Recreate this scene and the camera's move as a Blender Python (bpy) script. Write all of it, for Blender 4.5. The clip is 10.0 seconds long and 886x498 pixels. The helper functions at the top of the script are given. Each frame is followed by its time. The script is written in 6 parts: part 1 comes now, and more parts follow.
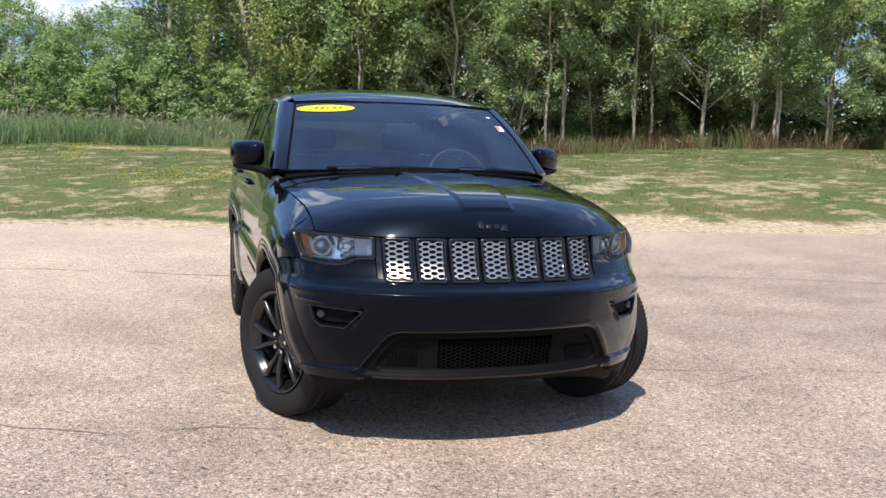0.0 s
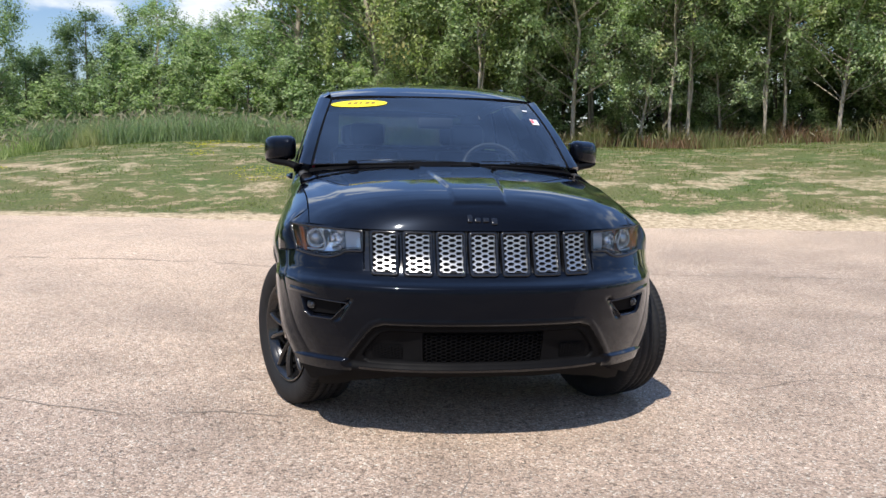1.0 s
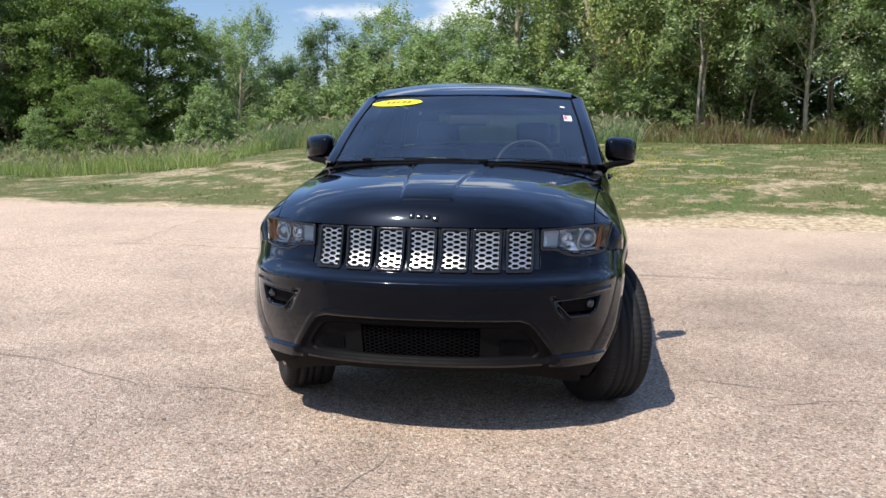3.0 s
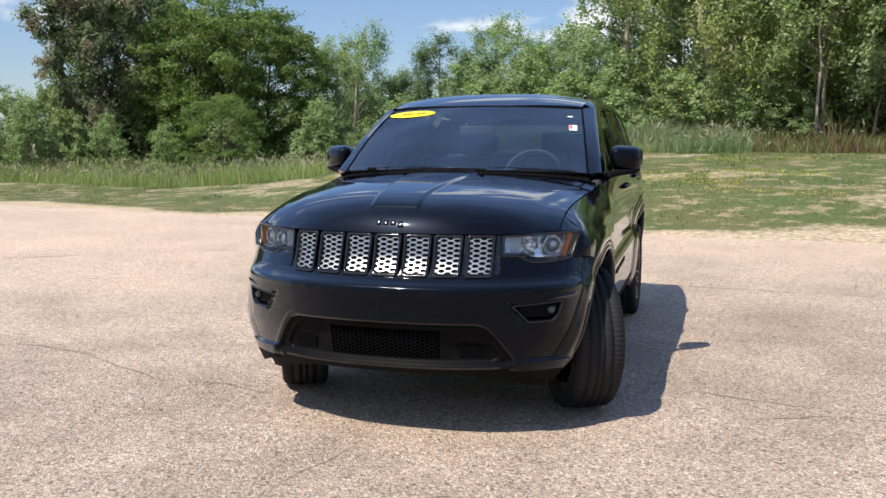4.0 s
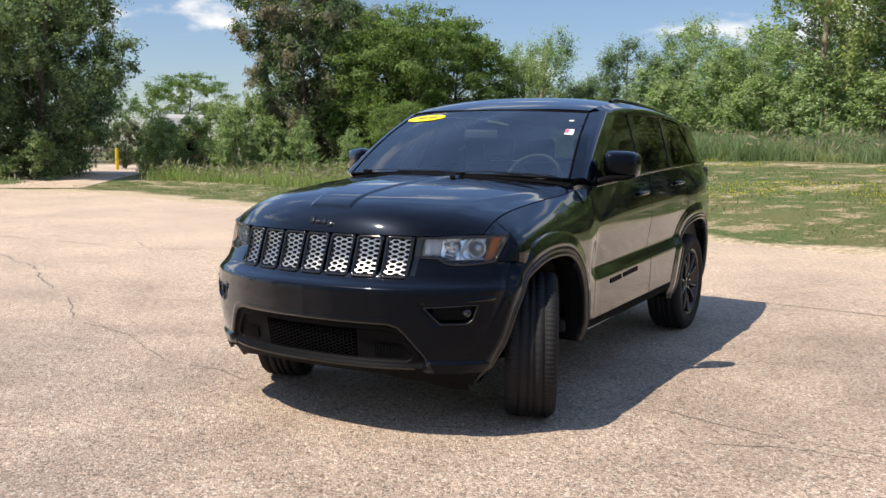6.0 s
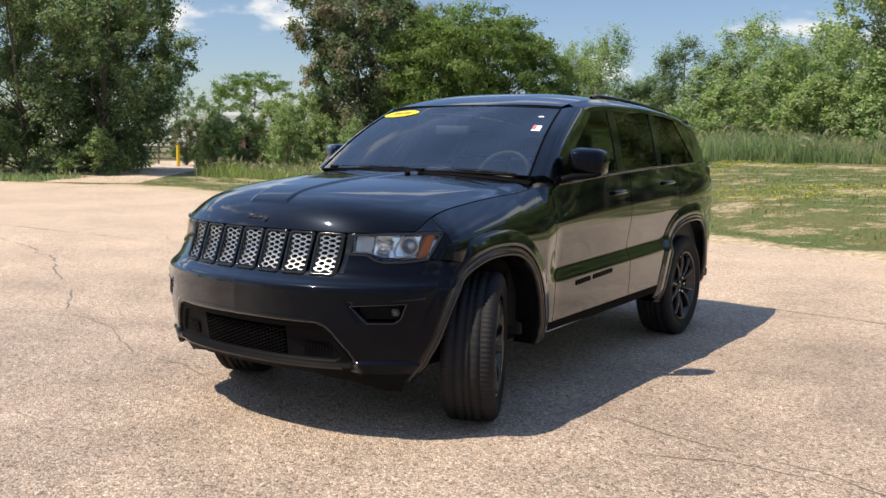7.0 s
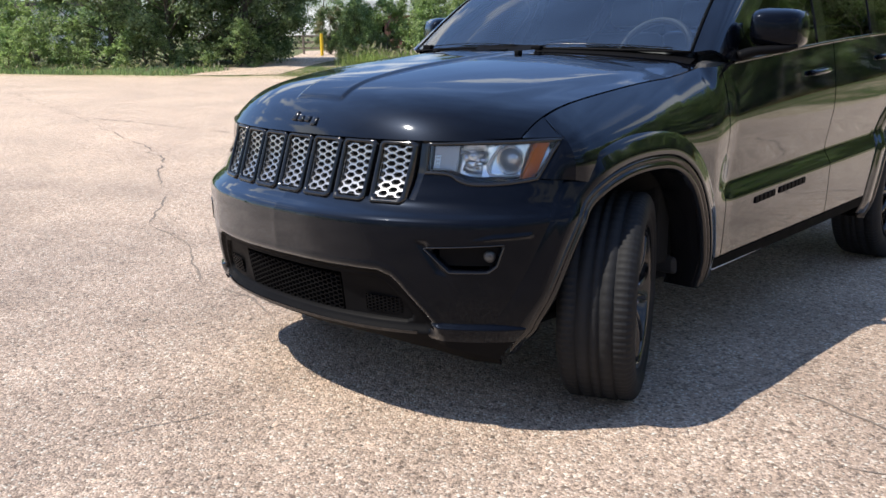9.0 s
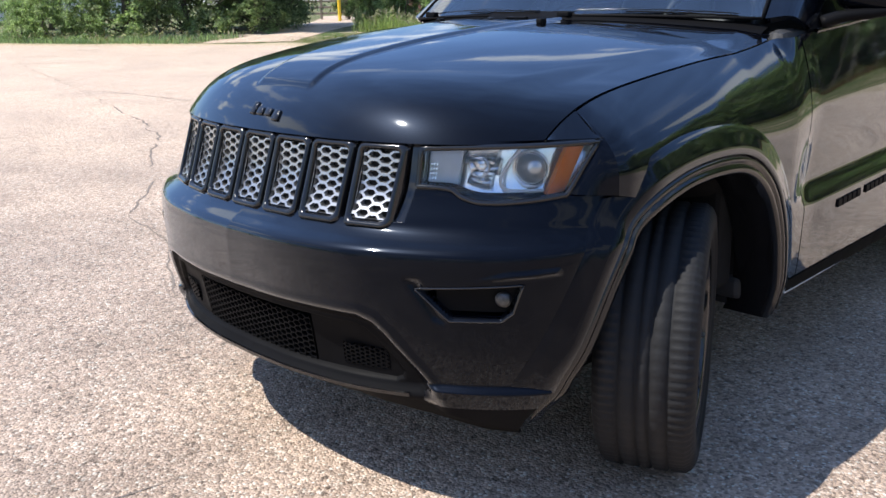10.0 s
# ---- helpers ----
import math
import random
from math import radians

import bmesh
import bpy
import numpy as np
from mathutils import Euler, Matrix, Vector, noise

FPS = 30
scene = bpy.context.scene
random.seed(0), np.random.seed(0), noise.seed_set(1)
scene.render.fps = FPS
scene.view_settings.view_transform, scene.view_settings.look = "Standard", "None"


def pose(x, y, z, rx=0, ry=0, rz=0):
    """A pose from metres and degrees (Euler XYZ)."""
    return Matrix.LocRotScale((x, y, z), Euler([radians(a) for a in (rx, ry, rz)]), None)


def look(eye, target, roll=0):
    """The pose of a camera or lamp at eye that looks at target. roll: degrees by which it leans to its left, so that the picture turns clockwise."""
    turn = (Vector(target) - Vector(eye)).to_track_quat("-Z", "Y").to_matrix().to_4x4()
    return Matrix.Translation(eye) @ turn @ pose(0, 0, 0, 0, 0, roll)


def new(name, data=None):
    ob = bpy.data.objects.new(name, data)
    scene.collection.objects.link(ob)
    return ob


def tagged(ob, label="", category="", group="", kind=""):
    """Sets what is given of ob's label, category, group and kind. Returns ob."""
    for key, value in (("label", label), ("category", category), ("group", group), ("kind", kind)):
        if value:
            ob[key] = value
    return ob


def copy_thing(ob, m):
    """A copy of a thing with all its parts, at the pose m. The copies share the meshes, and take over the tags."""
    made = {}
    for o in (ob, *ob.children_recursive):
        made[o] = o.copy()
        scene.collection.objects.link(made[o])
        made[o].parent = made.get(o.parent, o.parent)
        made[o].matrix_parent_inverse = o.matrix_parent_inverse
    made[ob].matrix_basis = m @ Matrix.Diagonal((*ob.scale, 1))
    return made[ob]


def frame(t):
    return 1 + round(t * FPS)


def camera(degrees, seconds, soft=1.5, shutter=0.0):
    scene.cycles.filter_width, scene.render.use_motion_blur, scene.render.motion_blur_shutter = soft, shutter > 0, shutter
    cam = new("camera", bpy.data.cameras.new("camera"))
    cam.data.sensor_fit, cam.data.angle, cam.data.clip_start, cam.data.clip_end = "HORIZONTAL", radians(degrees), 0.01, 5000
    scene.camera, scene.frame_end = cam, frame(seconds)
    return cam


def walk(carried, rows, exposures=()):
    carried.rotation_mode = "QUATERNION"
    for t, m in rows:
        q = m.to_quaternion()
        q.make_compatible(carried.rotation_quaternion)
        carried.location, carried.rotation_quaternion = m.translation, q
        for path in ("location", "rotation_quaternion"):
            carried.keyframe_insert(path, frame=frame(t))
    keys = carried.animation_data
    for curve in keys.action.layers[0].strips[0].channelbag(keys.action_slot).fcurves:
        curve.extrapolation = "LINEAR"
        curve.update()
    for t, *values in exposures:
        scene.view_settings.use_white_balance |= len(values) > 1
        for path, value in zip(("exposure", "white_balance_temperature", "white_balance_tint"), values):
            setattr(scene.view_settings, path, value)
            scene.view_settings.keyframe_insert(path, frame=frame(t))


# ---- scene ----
cam = camera(53.0, 10.0)
PATH = [
    (0, (-1.43, -4.585, 1.382), (-0.847, -2.685, 1.157), 1.4),
    (0.5, (-1.08, -4.725, 1.394), (-0.651, -2.786, 1.163), 1.1),
    (1, (-0.756, -4.729, 1.383), (-0.475, -2.763, 1.143), 1.0),
    (1.5, (-0.397, -4.773, 1.386), (-0.296, -2.79, 1.145), 0.1),
    (2, (-0.03, -4.898, 1.405), (-0.059, -2.913, 1.161), 0.6),
    (2.5, (0.32, -4.85, 1.394), (0.165, -2.872, 1.147), 0.7),
    (3.8, (1.301, -4.77, 1.399), (0.8, -2.849, 1.161), 0.1),
    (4, (1.47, -4.785, 1.388), (0.909, -2.879, 1.162), 0.1),
    (4.5, (1.865, -4.753, 1.392), (1.189, -2.882, 1.184), 0.5),
    (5, (2.133, -4.531, 1.378), (1.361, -2.697, 1.174), 0.7),
    (5.5, (2.472, -4.443, 1.369), (1.581, -2.664, 1.166), 0.3),
    (6, (2.771, -4.279, 1.375), (1.777, -2.557, 1.161), 0.7),
    (6.2, (2.879, -4.183, 1.369), (1.85, -2.482, 1.153), 1.1),
    (7.3, (3.286, -3.706, 1.358), (2.148, -2.077, 1.126), 1.1),
    (7.5, (3.248, -3.608, 1.338), (2.101, -1.991, 1.077), 1.0),
    (8, (3.053, -3.307, 1.316), (1.854, -1.745, 0.967), -0.0),
    (8.5, (2.9, -2.983, 1.323), (1.587, -1.533, 0.906), -0.4),
    (9, (2.599, -2.695, 1.314), (1.249, -1.295, 0.845), -0.7),
    (9.5, (2.352, -2.434, 1.312), (1.007, -1.044, 0.805), -1.3),
    (10, (2.125, -2.114, 1.319), (0.752, -0.765, 0.776), -1.4),
]
walk(cam, [(t, look(e, g, r)) for t, e, g, r in PATH], [(0, 0.41, 6500, 10), (2.5, 0.4, 6550, 10), (5, 0.39, 6850, 10), (6, 0.385, 7050, 10), (7.5, 0.38, 7350, 10), (8.5, 0.43, 6850, 10), (9.3, 0.51, 6500, 10), (10, 0.62, 6300, 10)])
# ---- light ----
world = bpy.data.worlds.new("world")
scene.world = world
world.use_nodes = True
wn = world.node_tree
sky = wn.nodes.new("ShaderNodeTexSky")
sky.sky_type, sky.sun_disc = "NISHITA", False
SUN_EL, SUN_AZ = radians(57.0), math.atan2(-0.44, -0.73)
sky.sun_elevation, sky.sun_rotation = SUN_EL, SUN_AZ
sky.air_density, sky.dust_density, sky.ozone_density = 1.1, 0.5, 5.5
back = wn.nodes["Background"]
back.inputs[1].default_value = 0.092
# fair-weather clouds drawn over the sky's colour
gen = wn.nodes.new("ShaderNodeTexCoord")
xyz = wn.nodes.new("ShaderNodeSeparateXYZ")
wn.links.new(gen.outputs["Generated"], xyz.inputs[0])
stretch = wn.nodes.new("ShaderNodeMapping")
stretch.inputs["Scale"].default_value = (1.0, 1.0, 2.6)
stretch.inputs["Location"].default_value = (3.41, 8.94, -6.09)
wn.links.new(gen.outputs["Generated"], stretch.inputs[0])
puff = wn.nodes.new("ShaderNodeTexNoise")
for key, value in (("Scale", 4.2), ("Detail", 7.0), ("Roughness", 0.52), ("Distortion", 0.15)):
    puff.inputs[key].default_value = value
wn.links.new(stretch.outputs[0], puff.inputs["Vector"])
cover = wn.nodes.new("ShaderNodeMapRange")
cover.interpolation_type = "SMOOTHSTEP"
for slot_, value in zip((1, 2, 3, 4), (0.535, 0.62, 0.0, 0.92)):
    cover.inputs[slot_].default_value = value
wn.links.new(puff.outputs["Fac"], cover.inputs[0])
# the clouds lie towards the horizon, the zenith is clear
low = wn.nodes.new("ShaderNodeMapRange")
low.interpolation_type = "SMOOTHSTEP"
for slot_, value in zip((1, 2, 3, 4), (0.42, 0.68, 1.0, 0.0)):
    low.inputs[slot_].default_value = value
wn.links.new(xyz.outputs[2], low.inputs[0])
share = wn.nodes.new("ShaderNodeMath")
share.operation = "MULTIPLY"
wn.links.new(cover.outputs[0], share.inputs[0])
wn.links.new(low.outputs[0], share.inputs[1])
# uneven bluish brightening added overhead, for reflections in the paint and glass
zenith_lift = wn.nodes.new("ShaderNodeMapRange")
zenith_lift.interpolation_type = "SMOOTHSTEP"
for slot_, value in zip((1, 2, 3, 4), (0.08, 0.72, 0.0, 0.55)):
    zenith_lift.inputs[slot_].default_value = value
wn.links.new(xyz.outputs[2], zenith_lift.inputs[0])
uneven = wn.nodes.new("ShaderNodeMapRange")
for slot_, value in zip((1, 2, 3, 4), (0.35, 0.65, 0.6, 1.2)):
    uneven.inputs[slot_].default_value = value
wn.links.new(puff.outputs["Fac"], uneven.inputs[0])
lift_share = wn.nodes.new("ShaderNodeMath")
lift_share.operation = "MULTIPLY"
wn.links.new(zenith_lift.outputs[0], lift_share.inputs[0])
wn.links.new(uneven.outputs[0], lift_share.inputs[1])
lifted_sky = wn.nodes.new("ShaderNodeMix")
lifted_sky.data_type = "RGBA"
lifted_sky.inputs[7].default_value = (3.0, 5.0, 9.6, 1)
wn.links.new(lift_share.outputs[0], lifted_sky.inputs[0])
clouds = wn.nodes.new("ShaderNodeMix")
clouds.data_type = "RGBA"
clouds.inputs[7].default_value = (8.8, 9.1, 9.5, 1)
wn.links.new(share.outputs[0], clouds.inputs[0])
deeper = wn.nodes.new("ShaderNodeMix")
deeper.data_type, deeper.blend_type = "RGBA", "MULTIPLY"
deeper.inputs[0].default_value = 1.0
deeper.inputs[7].default_value = (1.0, 1.0, 1.10, 1)
wn.links.new(sky.outputs[0], deeper.inputs[6])
wn.links.new(deeper.outputs[2], lifted_sky.inputs[6])
wn.links.new(lifted_sky.outputs[2], clouds.inputs[6])
wn.links.new(clouds.outputs[2], back.inputs[0])
sun = new("sun", bpy.data.lights.new("sun", "SUN"))
sun.data.energy, sun.data.angle, sun.data.color = 4.65, radians(0.53), (1.0, 0.94, 0.855)
sun.matrix_world = look((math.sin(SUN_AZ) * math.cos(SUN_EL) * 50, math.cos(SUN_AZ) * math.cos(SUN_EL) * 50, math.sin(SUN_EL) * 50), (0, 0, 0))
scene.view_settings.exposure = 0.41

# ---- materials ----
def node_mat(name):
    m = bpy.data.materials.new(name)
    m.use_nodes = True
    nt = m.node_tree
    return m, nt, nt.nodes["Principled BSDF"]


def add(nt, kind, **inputs):
    n = nt.nodes.new(kind)
    for k, v in inputs.items():
        n.inputs[k.replace("_", " ")].default_value = v
    return n


def coords(nt, scale=(1, 1, 1)):
    t = nt.nodes.new("ShaderNodeTexCoord")
    mp = nt.nodes.new("ShaderNodeMapping")
    mp.inputs["Scale"].default_value = scale
    nt.links.new(t.outputs["Object"], mp.inputs["Vector"])
    return mp.outputs[0]


def noise_tex(nt, vec, scale, detail=4.0, rough=0.55):
    n = add(nt, "ShaderNodeTexNoise", Scale=scale, Detail=detail, Roughness=rough)
    nt.links.new(vec, n.inputs["Vector"])
    return n.outputs["Fac"]


def ramp(nt, fac, *stops):
    r = nt.nodes.new("ShaderNodeValToRGB")
    els = r.color_ramp.elements
    while len(els) < len(stops):
        els.new(0.5)
    for e, (p, c) in zip(els, stops):
        e.position = p
        e.color = (*c, 1) if isinstance(c, tuple) else (c, c, c, 1)
    nt.links.new(fac, r.inputs[0])
    return r.outputs[0]


def mixc(nt, fac, a, b, mode="MIX"):
    n = nt.nodes.new("ShaderNodeMix")
    n.data_type, n.blend_type = "RGBA", mode
    for sock, v in ((n.inputs[0], fac), (n.inputs[6], a), (n.inputs[7], b)):
        if isinstance(v, (int, float)):
            sock.default_value = v
        elif isinstance(v, tuple):
            sock.default_value = (*v, 1)
        else:
            nt.links.new(v, sock)
    return n.outputs[2]


def math_node(nt, op, a, b=0.0):
    n = nt.nodes.new("ShaderNodeMath")
    n.operation = op
    for sock, v in zip(n.inputs, (a, b)):
        if isinstance(v, (int, float)):
            sock.default_value = v
        else:
            nt.links.new(v, sock)
    return n.outputs[0]


def bump(nt, bsdf, height, strength, distance):
    b = add(nt, "ShaderNodeBump", Strength=strength, Distance=distance)
    nt.links.new(height, b.inputs["Height"])
    nt.links.new(b.outputs[0], bsdf.inputs["Normal"])


def simple(name, col, rough, metal=0.0, grain=0.0, grain_scale=200.0, coat=0.0):
    """A painted, moulded or metal surface with slight soiling and grain."""
    m, nt, p = node_mat(name)
    v = coords(nt)
    dirt = noise_tex(nt, v, 6.0)
    c = mixc(nt, dirt, tuple(x * 0.85 for x in col), tuple(min(1, x * 1.12 + 0.002) for x in col))
    nt.links.new(c, p.inputs["Base Color"])
    r = nt.nodes.new("ShaderNodeMapRange")
    r.inputs[3].default_value, r.inputs[4].default_value = rough * 0.85, rough * 1.2
    nt.links.new(noise_tex(nt, v, 14.0), r.inputs[0])
    nt.links.new(r.outputs[0], p.inputs["Roughness"])
    p.inputs["Metallic"].default_value = metal
    p.inputs["Coat Weight"].default_value = coat
    p.inputs["Coat Roughness"].default_value = 0.03
    if grain:
        bump(nt, p, noise_tex(nt, v, grain_scale, 2.0), grain, 0.002)
    return m


def car_paint():
    """Dark blue-black paint with fine flake under a strong clear coat."""
    m, nt, p = node_mat("black_car_paint")
    v = coords(nt)
    flake = noise_tex(nt, v, 900.0, 1.0)
    c = mixc(nt, ramp(nt, flake, (0.62, 0.0), (0.8, 1.0)), (0.0018, 0.0022, 0.0038), (0.006, 0.008, 0.015))
    nt.links.new(c, p.inputs["Base Color"])
    p.inputs["Roughness"].default_value = 0.42
    p.inputs["Specular IOR Level"].default_value = 0.0
    gl = add(nt, "ShaderNodeBsdfGlossy")
    gl.inputs[0].default_value = (0.90, 0.95, 1.0, 1)
    r = nt.nodes.new("ShaderNodeMapRange")
    r.inputs[3].default_value, r.inputs[4].default_value = 0.03, 0.065
    nt.links.new(noise_tex(nt, v, 5.0, 6.0), r.inputs[0])
    nt.links.new(r.outputs[0], gl.inputs["Roughness"])
    b = add(nt, "ShaderNodeBump", Strength=0.012, Distance=0.01)
    nt.links.new(noise_tex(nt, v, 9.0, 1.0), b.inputs["Height"])
    nt.links.new(b.outputs[0], gl.inputs["Normal"])
    lw = nt.nodes.new("ShaderNodeLayerWeight")
    lw.inputs["Blend"].default_value = 0.5
    amount = ramp(nt, lw.outputs["Facing"], (0.0, 0.008), (0.16, 0.013), (0.30, 0.040), (0.44, 0.115), (0.60, 0.25), (0.74, 0.41), (0.86, 0.70), (1.0, 0.85))
    # mica flakes under the coat give a broad bluish sheen
    mica = add(nt, "ShaderNodeBsdfGlossy", Roughness=0.32)
    mica.inputs[0].default_value = (0.0020, 0.0026, 0.0040, 1)
    both_ = nt.nodes.new("ShaderNodeAddShader")
    nt.links.new(p.outputs[0], both_.inputs[0])
    nt.links.new(mica.outputs[0], both_.inputs[1])
    mx = nt.nodes.new("ShaderNodeMixShader")
    nt.links.new(amount, mx.inputs[0])
    nt.links.new(both_.outputs[0], mx.inputs[1])
    nt.links.new(gl.outputs[0], mx.inputs[2])
    nt.links.new(mx.outputs[0], nt.nodes["Material Output"].inputs[0])
    return m


def window_glass(name, tint, gloss=1.5):
    m = bpy.data.materials.new(name)
    m.use_nodes = True
    nt = m.node_tree
    nt.nodes.remove(nt.nodes["Principled BSDF"])
    out = nt.nodes["Material Output"]
    tr = add(nt, "ShaderNodeBsdfTransparent")
    tr.inputs[0].default_value = (*tint, 1)
    gl = add(nt, "ShaderNodeBsdfGlossy", Roughness=0.01)
    gl.inputs[0].default_value = (1, 1, 1, 1)
    fr = add(nt, "ShaderNodeFresnel", IOR=gloss)
    mx = nt.nodes.new("ShaderNodeMixShader")
    nt.links.new(fr.outputs[0], mx.inputs[0])
    nt.links.new(tr.outputs[0], mx.inputs[1])
    nt.links.new(gl.outputs[0], mx.inputs[2])
    nt.links.new(mx.outputs[0], out.inputs[0])
    return m


PAINT = car_paint()
GLOSS = simple("gloss_black_trim", (0.005, 0.005, 0.006), 0.12, coat=0.25)
PLASTIC = simple("black_moulded_plastic", (0.0042, 0.0042, 0.0048), 0.5, grain=0.15, grain_scale=500)
LINER = simple("wheel_well_liner", (0.012, 0.012, 0.012), 0.8)
RUBBER = simple("tyre_rubber", (0.012, 0.0122, 0.0132), 0.68, grain=0.3, grain_scale=120)
RIM = simple("satin_black_alloy", (0.012, 0.012, 0.013), 0.2, metal=0.3, coat=0.5)
STEEL = simple("brake_steel", (0.35, 0.35, 0.35), 0.35, metal=1.0)
CHROME = simple("chrome", (0.8, 0.8, 0.82), 0.08, metal=1.0)
SILVER = simple("satin_silver_mesh", (0.47, 0.47, 0.47), 0.3, metal=0.9)
GREYHOUSE = simple("lamp_housing_grey", (0.46, 0.49, 0.54), 0.35, metal=0.2)
REFLECTOR = simple("lamp_reflector", (0.84, 0.87, 0.92), 0.16, metal=0.85)
for dull, gloss_ in ((PLASTIC, 0.05), (LINER, 0.1), (RUBBER, 0.25)):
    dull.node_tree.nodes["Principled BSDF"].inputs["Specular IOR Level"].default_value = gloss_
SILLBLACK = simple("dull_black_sill", (0.004, 0.004, 0.004), 0.7)
SILLBLACK.node_tree.nodes["Principled BSDF"].inputs["Specular IOR Level"].default_value = 0.06
BRIGHT = simple("white_light_guide", (0.82, 0.83, 0.85), 0.3)
PROJECTOR = simple("projector_glass", (0.42, 0.45, 0.49), 0.10, metal=0.6, coat=0.5)
AMBER = simple("amber_reflector", (0.74, 0.22, 0.06), 0.3)
FOGGREY = simple("fog_lamp_glass", (0.022, 0.022, 0.024), 0.3)
LENS = window_glass("clear_lamp_lens", (0.96, 0.97, 0.98), 1.5)
WSHIELD = window_glass("tinted_windscreen", (0.70, 0.77, 0.80), 2.3)
SIDEGLASS = window_glass("front_door_glass", (0.55, 0.58, 0.56), 1.32)
DARKGLASS = window_glass("privacy_glass", (0.07, 0.08, 0.08), 1.3)
REARGLASS = window_glass("rear_glass", (0.2, 0.22, 0.22), 1.35)
CABIN = simple("cabin_plastic", (0.02, 0.02, 0.021), 0.6, grain=0.2, grain_scale=300)
LEATHER = simple("black_leather", (0.017, 0.016, 0.016), 0.5, grain=0.3, grain_scale=160)
GREYTRIM = simple("grey_dashboard", (0.085, 0.087, 0.090), 0.55, grain=0.2, grain_scale=300)
STICKER = simple("yellow_vinyl", (0.85, 0.68, 0.02), 0.45)
STICKER_W = simple("white_vinyl", (0.8, 0.78, 0.78), 0.5)
STICKER_R = simple("red_ink", (0.7, 0.15, 0.18), 0.5)
INK = simple("dark_ink", (0.25, 0.19, 0.03), 0.6)

# ---- shape helpers ----
def curve(points, n):
    """n points along a smooth line through the given ones."""
    p = np.array(points, float)
    q = np.vstack([2 * p[0] - p[1], p, 2 * p[-1] - p[-2]])
    t = np.linspace(0, len(p) - 1, n)
    i = np.minimum(t.astype(int), len(p) - 2)
    f = (t - i)[:, None]
    a, b, c, d = q[i], q[i + 1], q[i + 2], q[i + 3]
    return 0.5 * (2 * b + (c - a) * f + (2 * a - 5 * b + 4 * c - d) * f**2 + (3 * b - a - 3 * c + d) * f**3)


def sm(a, b, x):
    f = np.clip((np.asarray(x, float) - a) / (b - a), 0, 1)
    return f * f * (3 - 2 * f)


def ip(x, *pairs):
    """Smooth interpolation through (x, value) pairs."""
    xs, ys = np.array(pairs, float).T
    c = curve(np.c_[xs, ys], 40 * len(xs))
    order = np.argsort(c[:, 0], kind="stable")
    return np.interp(x, c[order, 0], c[order, 1])


def mesh_object(name, verts, faces, material, parent=None, label="", smooth=True):
    me = bpy.data.meshes.new(name)
    me.from_pydata([tuple(v) for v in verts], [], [tuple(int(k) for k in f) for f in faces])
    me.materials.append(material)
    if smooth:
        me.polygons.foreach_set("use_smooth", [True] * len(me.polygons))
    me.update()
    ob = new(name, me)
    if parent is not None:
        ob.parent = parent
    if label:
        tagged(ob, label)
    return ob


def part(name, bm, material, parent, label="", smooth=False):
    """Links a bmesh as one mesh object under a thing or a part."""
    me = bpy.data.meshes.new(name)
    bm.to_mesh(me)
    bm.free()
    me.materials.append(material)
    if smooth:
        me.polygons.foreach_set("use_smooth", [True] * len(me.polygons))
    ob = new(name, me)
    if parent is not None:
        ob.parent = parent
    if label:
        tagged(ob, label)
    return ob


MID = np.array((0.0, 1.4, 0.75))


def sheet(P, depth=0.016, closed_u=False):
    """Vertices and faces of a curved panel with turned-in edges, its outside away from the car's middle."""
    nu, nv = P.shape[:2]
    N = np.cross(np.gradient(P, axis=0), np.gradient(P, axis=1))
    N /= np.linalg.norm(N, axis=2, keepdims=True) + 1e-12
    out = np.sum(N * (P - MID)) > 0
    if not out:
        N = -N
    k = np.arange(nu * nv).reshape(nu, nv)
    faces = np.stack([k[:-1, :-1], k[1:, :-1], k[1:, 1:], k[:-1, 1:]], -1).reshape(-1, 4)
    V = [P.reshape(-1, 3)]
    if depth:
        ring = np.r_[k[:, 0], k[-1, 1:], k[:-1, -1][::-1], k[0, 1:-1][::-1]]
        flat, nf = P.reshape(-1, 3)[ring], N.reshape(-1, 3)[ring]
        m = len(ring)
        b = nu * nv
        V += [flat, flat - nf * depth]
        j = np.arange(m)
        j2 = (j + 1) % m
        faces = np.vstack([faces, np.stack([b + j, b + m + j, b + m + j2, b + j2], -1)])
    if not out:
        faces = faces[:, ::-1]
    return np.vstack(V), faces


def flip(V, F):
    return V * (-1, 1, 1), F[:, ::-1]


def pair(name, V, F, material, parent, label="", smooth=True):
    """The same part on both sides of the car."""
    a = mesh_object(name, V, F, material, parent, label, smooth)
    b = mesh_object(name, *flip(V, F), material, parent, label, smooth)
    return a, b


def box_bm(lo, hi, bevel=0.0, seg=2):
    bm = bmesh.new()
    bmesh.ops.create_cube(bm, size=1)
    for v in bm.verts:
        v.co = [lo[k] + (v.co[k] + 0.5) * (hi[k] - lo[k]) for k in range(3)]
    if bevel:
        bmesh.ops.bevel(bm, geom=bm.edges[:], offset=bevel, segments=seg, affect="EDGES", profile=0.5)
    return bm


